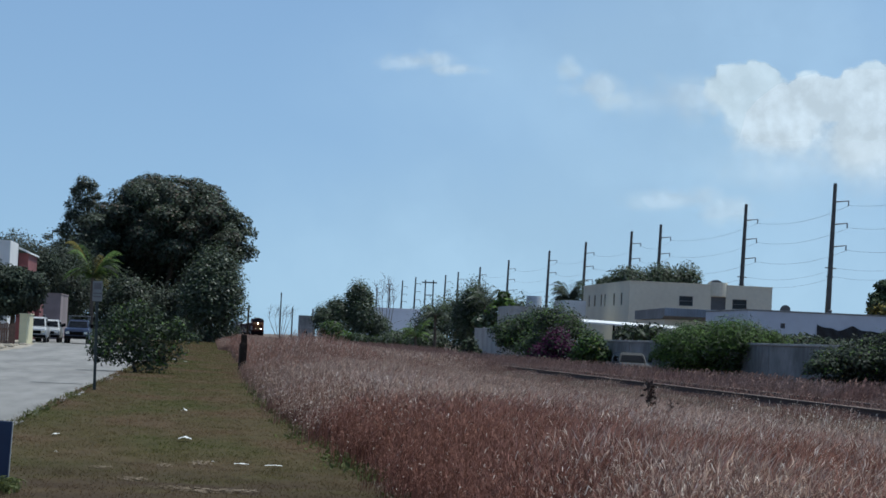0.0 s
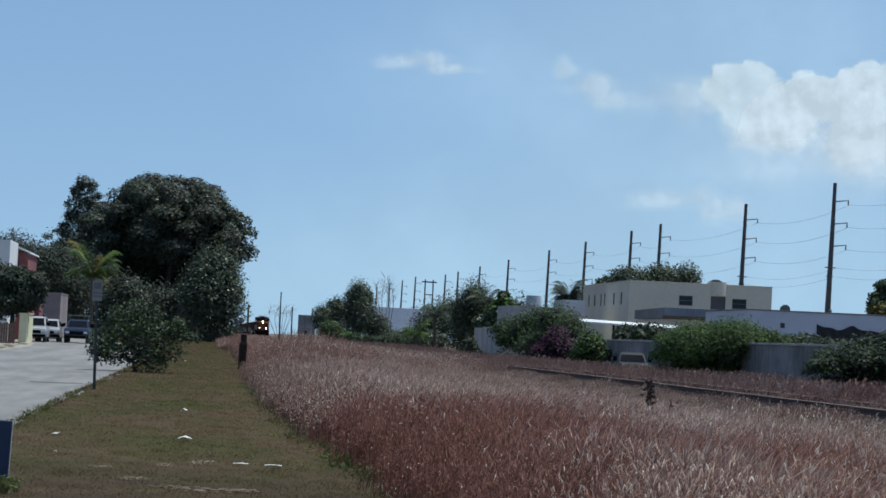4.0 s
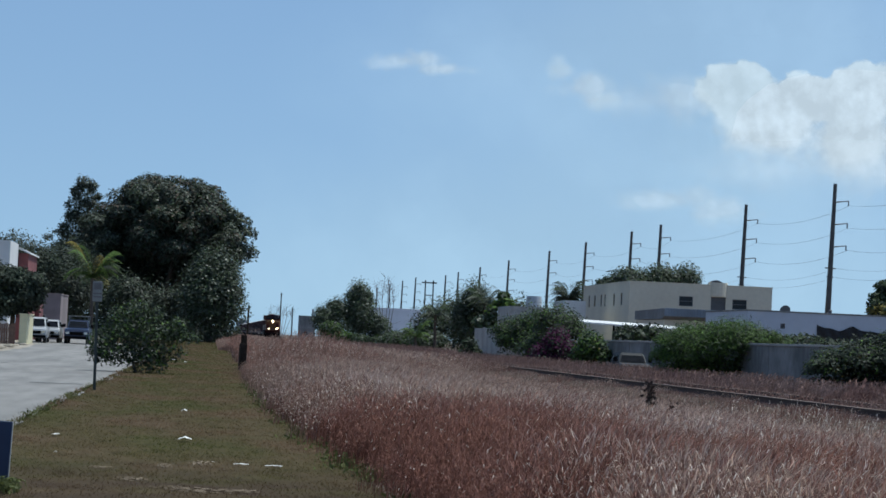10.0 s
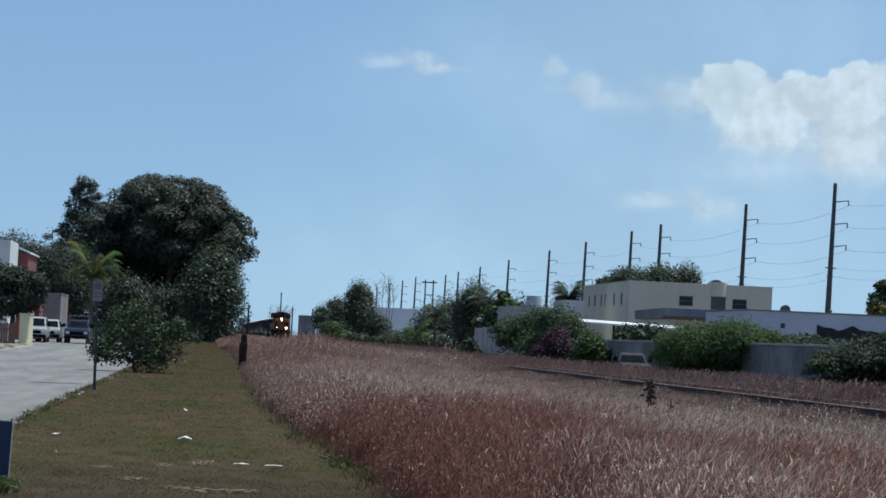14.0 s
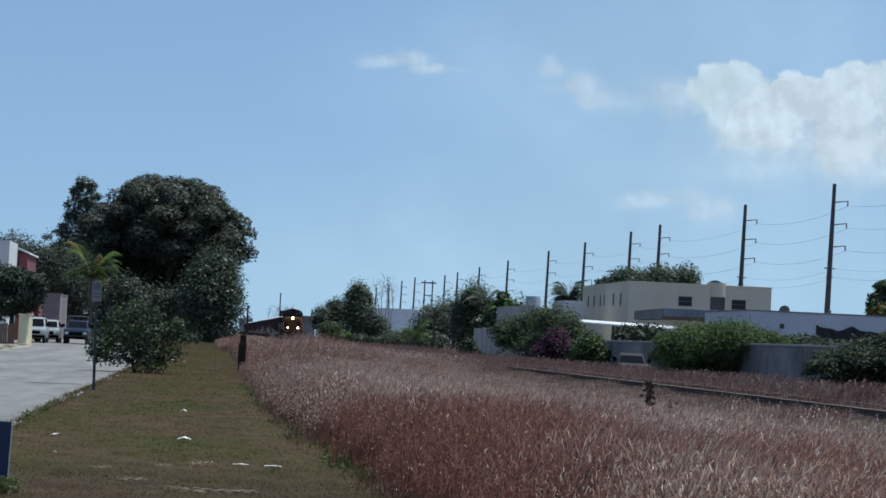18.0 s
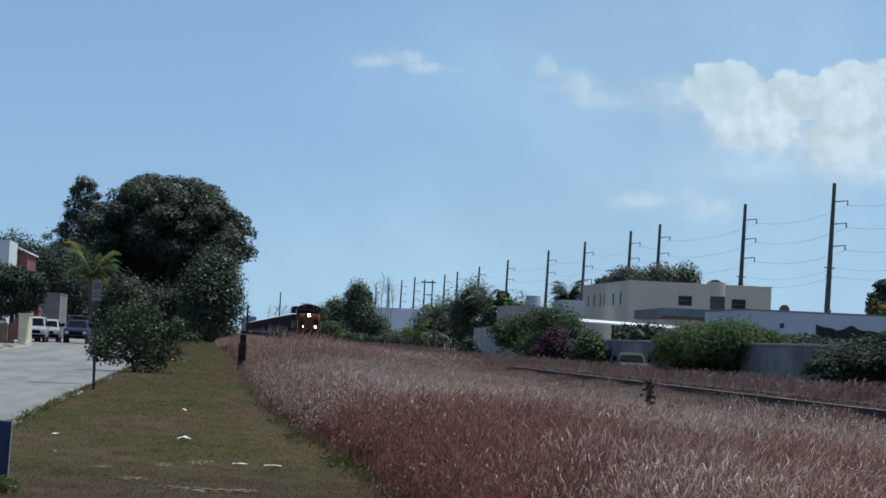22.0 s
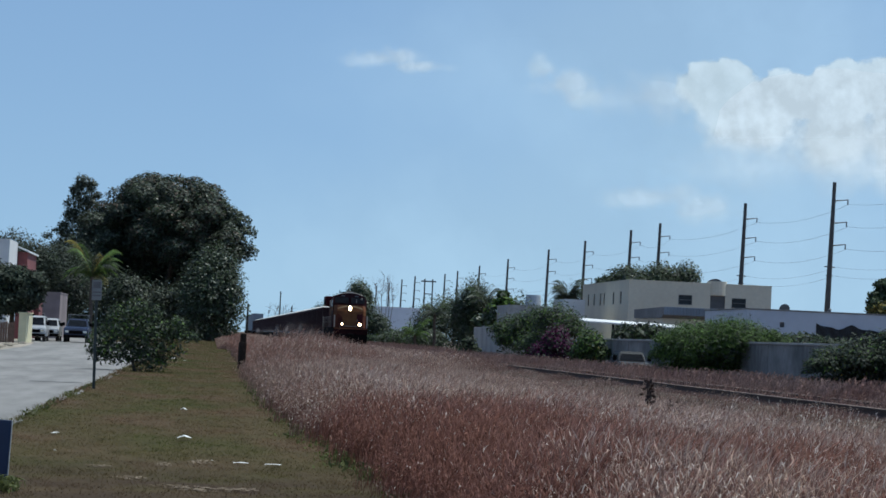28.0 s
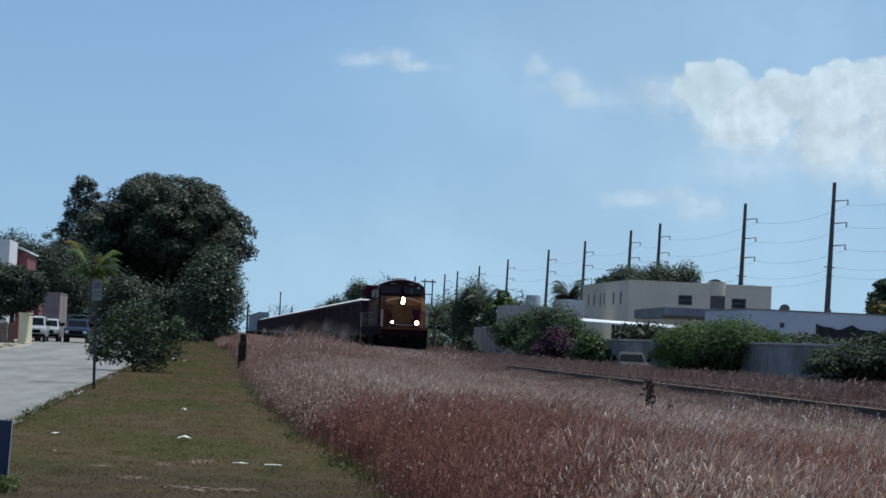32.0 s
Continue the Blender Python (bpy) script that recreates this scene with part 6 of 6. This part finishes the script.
az = RNG.uniform(0, 2 * np.pi, n)
p0 = np.stack([x, y, zb - 0.01], 1)
p1 = p0 + np.stack([np.cos(az) * h * 1.3, np.sin(az) * h * 1.3, h], 1)
s = np.stack([np.cos(az + 1.5) * w, np.sin(az + 1.5) * w, np.zeros(n)], 1)
v = np.stack([p0 - s, p0 + s, p1 + s * 0.25, p1 - s * 0.25], 1)
tagged(link("short_turf", quads("short_turf", v, [M["blade"]], np.zeros(n))), "short green and straw-coloured turf blades", "grass", kind="stuff")

# green weeds at the foot of the tall grass and along the asphalt
n = 8000
y = np.exp(RNG.uniform(np.log(24), np.log(80), n))
x = np.where(RNG.random(n) < 0.85, edge_left(y) - np.abs(RNG.normal(0, 0.16, n)), -3.02 + np.abs(RNG.normal(0, 0.10, n)))
ok = RNG.random(n) < 0.35 + 1.1 * np.array([noise.noise((b * 0.5, a * 0.2, 2)) for a, b in zip(x, y)])
near = np.stack([RNG.normal(-1.86, 0.08, 260), RNG.normal(25.3, 0.3, 260), RNG.uniform(0.01, 0.12, 260)], 1)
pts = np.stack([x, y, RNG.uniform(0.01, 0.14, n) * RNG.random(n) ** 0.5], 1)[ok]
tagged(link("verge_weeds", leaf_mesh("verge_weeds", np.concatenate([pts, near]), 0.03, M["weeds"], 3.0)), "low green weeds along the edges of the turf", "weeds", kind="stuff")

# dead weed standing in the dry grass
wd = thing("dead_weed", pose(7.42, 44, land(7.42, 44)), "dark dead weed standing in the dry grass", "plant")
for i in range(7):
    bm = bmesh.new()
    a = Vector((0.03 * RNG.normal(), 0.04 * RNG.normal(), 0))
    b = a + (Vector((0.02 * i - 0.06, 0.05 * RNG.normal(), 0.98 - 0.06 * i)) if i < 5 else Vector((0.38 + 0.08 * (i - 5), 0.0, 0.66 - 0.1 * (i - 5))))
    rod(bm, a, b, 0.014, 0.006, 5)
    for k in range(5):
        q = a.lerp(b, RNG.uniform(0.35, 1.0))
        rod(bm, q, q + Vector((0.045 * RNG.normal(), 0.03 * RNG.normal(), RNG.uniform(0.02, 0.09))), 0.009, 0.003, 5)
    part("stem", bm, M["dead"], wd)
pts = np.stack([RNG.normal(-0.02, 0.045, 150), RNG.normal(0, 0.04, 150), RNG.uniform(0.32, 1.0, 150)], 1)
pts = np.concatenate([pts, np.stack([np.linspace(0.12, 0.42, 40) + RNG.normal(0, 0.02, 40), RNG.normal(0, 0.02, 40), np.linspace(0.3, 0.66, 40) + RNG.normal(0, 0.025, 40)], 1)])
link("dry_leaves", leaf_mesh("dry_leaves", pts, 0.045, M["dead"]), wd, "shrivelled dark leaves")

# ---- clouds, far off ----
def cloud_material(name, lobes, scale, amount, seed, bright, gain, soft, tone):
    """Vapour gathered in a few lobes (x, z, rx, rz), torn by a fine noise; crisp on top, fading below; light from above
    is drawn into its glow.
    """
    m = bpy.data.materials.new(name)
    m.use_nodes = True
    n, l = m.node_tree.nodes, m.node_tree.links
    n.remove(n["Principled BSDF"])
    co = n.new("ShaderNodeTexCoord")

    def sums(kind, a, b, c=None):
        q = n.new("ShaderNodeMath")
        q.operation = kind
        for i, e in enumerate((a, b, c)):
            if isinstance(e, (int, float)):
                q.inputs[i].default_value = e
            elif e is not None:
                l.new(e, q.inputs[i])
        return q.outputs[0]

    def ripple(shift, k, detail):
        mp, ns = n.new("ShaderNodeMapping"), n.new("ShaderNodeTexNoise")
        mp.inputs["Location"].default_value = shift
        l.new(co.outputs["Object"], mp.inputs["Vector"])
        ns.noise_dimensions = "4D"
        ns.inputs["Scale"].default_value, ns.inputs["Detail"].default_value, ns.inputs["W"].default_value = k, detail, seed
        ns.inputs["Roughness"].default_value = 0.58
        l.new(mp.outputs[0], ns.inputs["Vector"])
        return ns.outputs["Fac"]

    shape = None
    for cx, cz, rx, rz in lobes:
        mp, ln = n.new("ShaderNodeMapping"), n.new("ShaderNodeVectorMath")
        mp.inputs["Location"].default_value, mp.inputs["Scale"].default_value = (-cx / rx, 0, -cz / rz), (1 / rx, 0, 1 / rz)
        l.new(co.outputs["Object"], mp.inputs["Vector"])
        ln.operation = "LENGTH"
        l.new(mp.outputs[0], ln.inputs[0])
        one = sums("SUBTRACT", 1.0, ln.outputs["Value"])
        shape = one if shape is None else sums("SMOOTH_MAX", shape, one, 0.12)
    here, above = ripple((0, 0, 0), scale, 9), ripple((0.16 / scale, 0, 0.34 / scale), scale, 9)
    dense = sums("ADD", shape, sums("MULTIPLY", sums("SUBTRACT", here, 0.5), gain))
    # the edge is crisp above the middle and melts away below
    sep = n.new("ShaderNodeSeparateXYZ")
    l.new(co.outputs["Object"], sep.inputs[0])
    edge = n.new("ShaderNodeMapRange")
    half = max(r for _, _, _, r in lobes)
    edge.inputs[1].default_value, edge.inputs[2].default_value = -half, half * 0.4
    edge.inputs[3].default_value, edge.inputs[4].default_value = soft[1], soft[0]
    l.new(sep.outputs["Z"], edge.inputs[0])
    rp = n.new("ShaderNodeMapRange")
    rp.interpolation_type = "SMOOTHSTEP"
    rp.inputs[4].default_value = amount
    l.new(dense, rp.inputs[0])
    l.new(edge.outputs[0], rp.inputs[2])
    em = n.new("ShaderNodeEmission")
    em.inputs[0].default_value = tone
    # billow shading put into the glow: paler towards the top right, duller below
    lit = n.new("ShaderNodeMapRange")
    lit.inputs[1].default_value, lit.inputs[2].default_value = -0.10, 0.13
    lit.inputs[3].default_value, lit.inputs[4].default_value = bright * 0.80, bright * 1.03
    l.new(sums("SUBTRACT", here, above), lit.inputs[0])
    l.new(lit.outputs[0], em.inputs[1])
    tr, mx = n.new("ShaderNodeBsdfTransparent"), n.new("ShaderNodeMixShader")
    l.new(rp.outputs[0], mx.inputs[0])
    l.new(tr.outputs[0], mx.inputs[1])
    l.new(em.outputs[0], mx.inputs[2])
    l.new(mx.outputs[0], n["Material Output"].inputs[0])
    return m


CLOUD_Y = 4500.0
CLOUDS = []
for px, py, hx, hy, lobes, scale, amount, seed, label, drift, gain, soft in (
        # faint glowing sheets: thin haze, and an added one brightening the upper right
        (1150, 440, 950, 300, ((0, 0, 950, 300),), 0.0022, 0.30, 4.4, "broad glowing veil painted for haze and high cloud", -20, 0.9, (0.7, 0.7)),
        (1230, 90, 760, 330, ((0, 0, 760, 330),), 0.0022, 0.31, 7.4, "added faint glowing sheet that brightens the upper sky", -20, 0.7, (0.8, 0.8)),
        (760, 108, 140, 40, ((-22, 2, 84, 24), (45, -12, 80, 14)), 0.020, 0.54, 3.1, "small white puff of cloud", -70, 1.9, (0.9, 1.1)),
        (1045, 150, 110, 70, ((-36, 26, 36, 32), (0, -2, 76, 34), (40, -22, 60, 22)), 0.017, 0.50, 8.2, "thin torn white cloud", -58, 2.2, (0.8, 1.1)),
        (1490, 195, 330, 160, ((-160, 34, 90, 66), (-35, 14, 105, 62), (75, 32, 92, 66), (160, 44, 100, 74), (50, -50, 150, 75), (-90, -25, 130, 70), (190, -60, 170, 110)), 0.0140, 0.92, 12.9, "large bright heaped cloud", -57, 1.35, (0.15, 0.85)),
        (1240, 350, 190, 70, ((-40, 0, 110, 30), (60, -20, 90, 34)), 0.014, 0.42, 1.7, "faint low wisp of cloud", -48, 1.8, (0.8, 0.8)),
        (1200, 170, 160, 60, ((0, 0, 165, 56),), 0.013, 0.48, 6.6, "faint veil of cloud", -57, 2.0, (1.1, 1.2)),
        (1500, 285, 330, 95, ((0, 0, 310, 85),), 0.010, 0.50, 9.3, "soft trailing base of the heaped cloud", -57, 1.7, (1.1, 1.3))):
    k = CLOUD_Y / FOCAL
    c, s = math.cos(radians(ROLL)), math.sin(radians(ROLL))
    dx, dy = px - 370, py - 585.7
    x, z = (dx * c + dy * s) * k * 1.004, 1.6 - (dy * c - dx * s) * k
    v = [(a * hx * 1.3 * k, 40 * (a * a + b * b) - len(CLOUDS), b * hy * 1.3 * k) for b in np.linspace(-1, 1, 9) for a in np.linspace(-1, 1, 13)]
    f = [(j * 13 + i, j * 13 + i + 1, j * 13 + i + 14, j * 13 + i + 13) for j in range(8) for i in range(12)]
    me = mesh_of("cloud", v, f, cloud_material("cloud_vapour", [[e * k for e in q] for q in lobes], scale, amount, seed, 0.735, gain, soft, (0.85, 0.925, 1.0, 1) if amount > 0.31 else (0.70, 0.88, 1.0, 1)))
    ob = tagged(link("cloud", me, at=pose(x, CLOUD_Y, z, 0, -ROLL, 0)), label, "cloud", "drifting clouds", "structure")
    ob.visible_shadow = False
    CLOUDS.append((ob, x, z, drift * k))


# ---- dust whirled up along the train ----
def dust_material(seed, amount):
    m = bpy.data.materials.new("blown_dust")
    m.use_nodes = True
    n, l = m.node_tree.nodes, m.node_tree.links
    b = n["Principled BSDF"]
    b.inputs["Base Color"].default_value, b.inputs["Roughness"].default_value, b.inputs["Specular IOR Level"].default_value = (0.52, 0.42, 0.35, 1), 1.0, 0.0
    co, mp, ln = n.new("ShaderNodeTexCoord"), n.new("ShaderNodeMapping"), n.new("ShaderNodeVectorMath")
    mp.inputs["Location"].default_value = (-0.0, -1.0, -1.0)
    mp.inputs["Scale"].default_value = (0.0, 2.0, 2.0)
    l.new(co.outputs["Generated"], mp.inputs["Vector"])
    ln.operation = "LENGTH"
    l.new(mp.outputs[0], ln.inputs[0])
    ns = n.new("ShaderNodeTexNoise")
    ns.noise_dimensions = "4D"
    ns.inputs["Scale"].default_value, ns.inputs["Detail"].default_value, ns.inputs["W"].default_value = 0.45, 6, seed
    st = n.new("ShaderNodeMapping")
    st.inputs["Scale"].default_value = (1.0, 0.09, 1.0)
    l.new(co.outputs["Object"], st.inputs["Vector"])
    l.new(st.outputs[0], ns.inputs["Vector"])
    ma = n.new("ShaderNodeMath")
    ma.operation = "MULTIPLY_ADD"
    ma.inputs[1].default_value = 1.7
    l.new(ns.outputs["Fac"], ma.inputs[0])
    sb = n.new("ShaderNodeMath")
    sb.operation = "SUBTRACT"
    sb.inputs[0].default_value = -0.05
    l.new(ln.outputs["Value"], sb.inputs[1])
    l.new(sb.outputs[0], ma.inputs[2])
    rp = n.new("ShaderNodeMapRange")
    rp.interpolation_type = "SMOOTHSTEP"
    rp.inputs[1].default_value, rp.inputs[2].default_value, rp.inputs[4].default_value = 0.0, 1.1, amount
    l.new(ma.outputs[0], rp.inputs[0])
    l.new(rp.outputs[0], b.inputs["Alpha"])
    return m


DUST = []
for i, (back, ln, hz, off) in enumerate(((12, 44, 1.7, 10.9), (30, 60, 2.4, 10.6), (60, 80, 2.5, 10.3), (105, 100, 2.3, 10.5), (160, 130, 2.0, 10.6), (250, 150, 1.8, 10.7))):
    v = [(0.25 * math.sin(a * 7 + b * 2), ln * a, 0.15 + (hz + 0.7) * b) for a in np.linspace(0, 1, 25) for b in np.linspace(0, 1, 7)]
    f = [(j * 7 + k, j * 7 + k + 1, j * 7 + k + 8, j * 7 + k + 7) for j in range(24) for k in range(6)]
    ob = link("dust_cloud", mesh_of("dust_cloud", v, f, dust_material(2.0 + 3.3 * i, 0.75), smooth=True))
    tagged(ob, "thin brown dust whirled up beside the passing train", "dust", "dust along the train", "stuff")
    ob.visible_shadow = False
    DUST.append((ob, back, off))

# ---- what moves ----
TRAIN_START, TRAIN_SPEED = 705.0, 16.53


def motions():
    def roll_on(ob, back):
        walk(ob, [(t, pose(TRACK_X, TRAIN_START + back - TRAIN_SPEED * t, RAIL_Z)) for t in (0.0, 8.0, 16.0, 24.0, 32.0)])

    roll_on(LOCO, 0.0)
    for i, w in enumerate(WAGONS):
        roll_on(w, 22.8 + i * CAR_LEN)
    for i, w in enumerate(BOXES):
        roll_on(w, 22.8 + len(WAGONS) * CAR_LEN + i * BOX_LEN)
    for ob, back, off in DUST:
        walk(ob, [(t, pose(off, TRAIN_START + back - TRAIN_SPEED * t, 0.45)) for t in (0.0, 8.0, 16.0, 24.0, 32.0)])
    for i, ob in enumerate(SWAYING):
        walk(ob, [(t / 2, pose(0.022 * math.sin(t * (0.9 + 0.07 * (i % 5)) + i * 2.1) + 0.012 * math.sin(t * 2.3 + i * 1.3), 0.01 * math.sin(t * 1.3 + i), 0)) for t in range(65)])
    for ob, x, z, drift in CLOUDS:
        walk(ob, [(t, pose(x + drift * t / 32, CLOUD_Y, z, 0, -ROLL, 0)) for t in (0.0, 16.0, 32.0)])


motions()
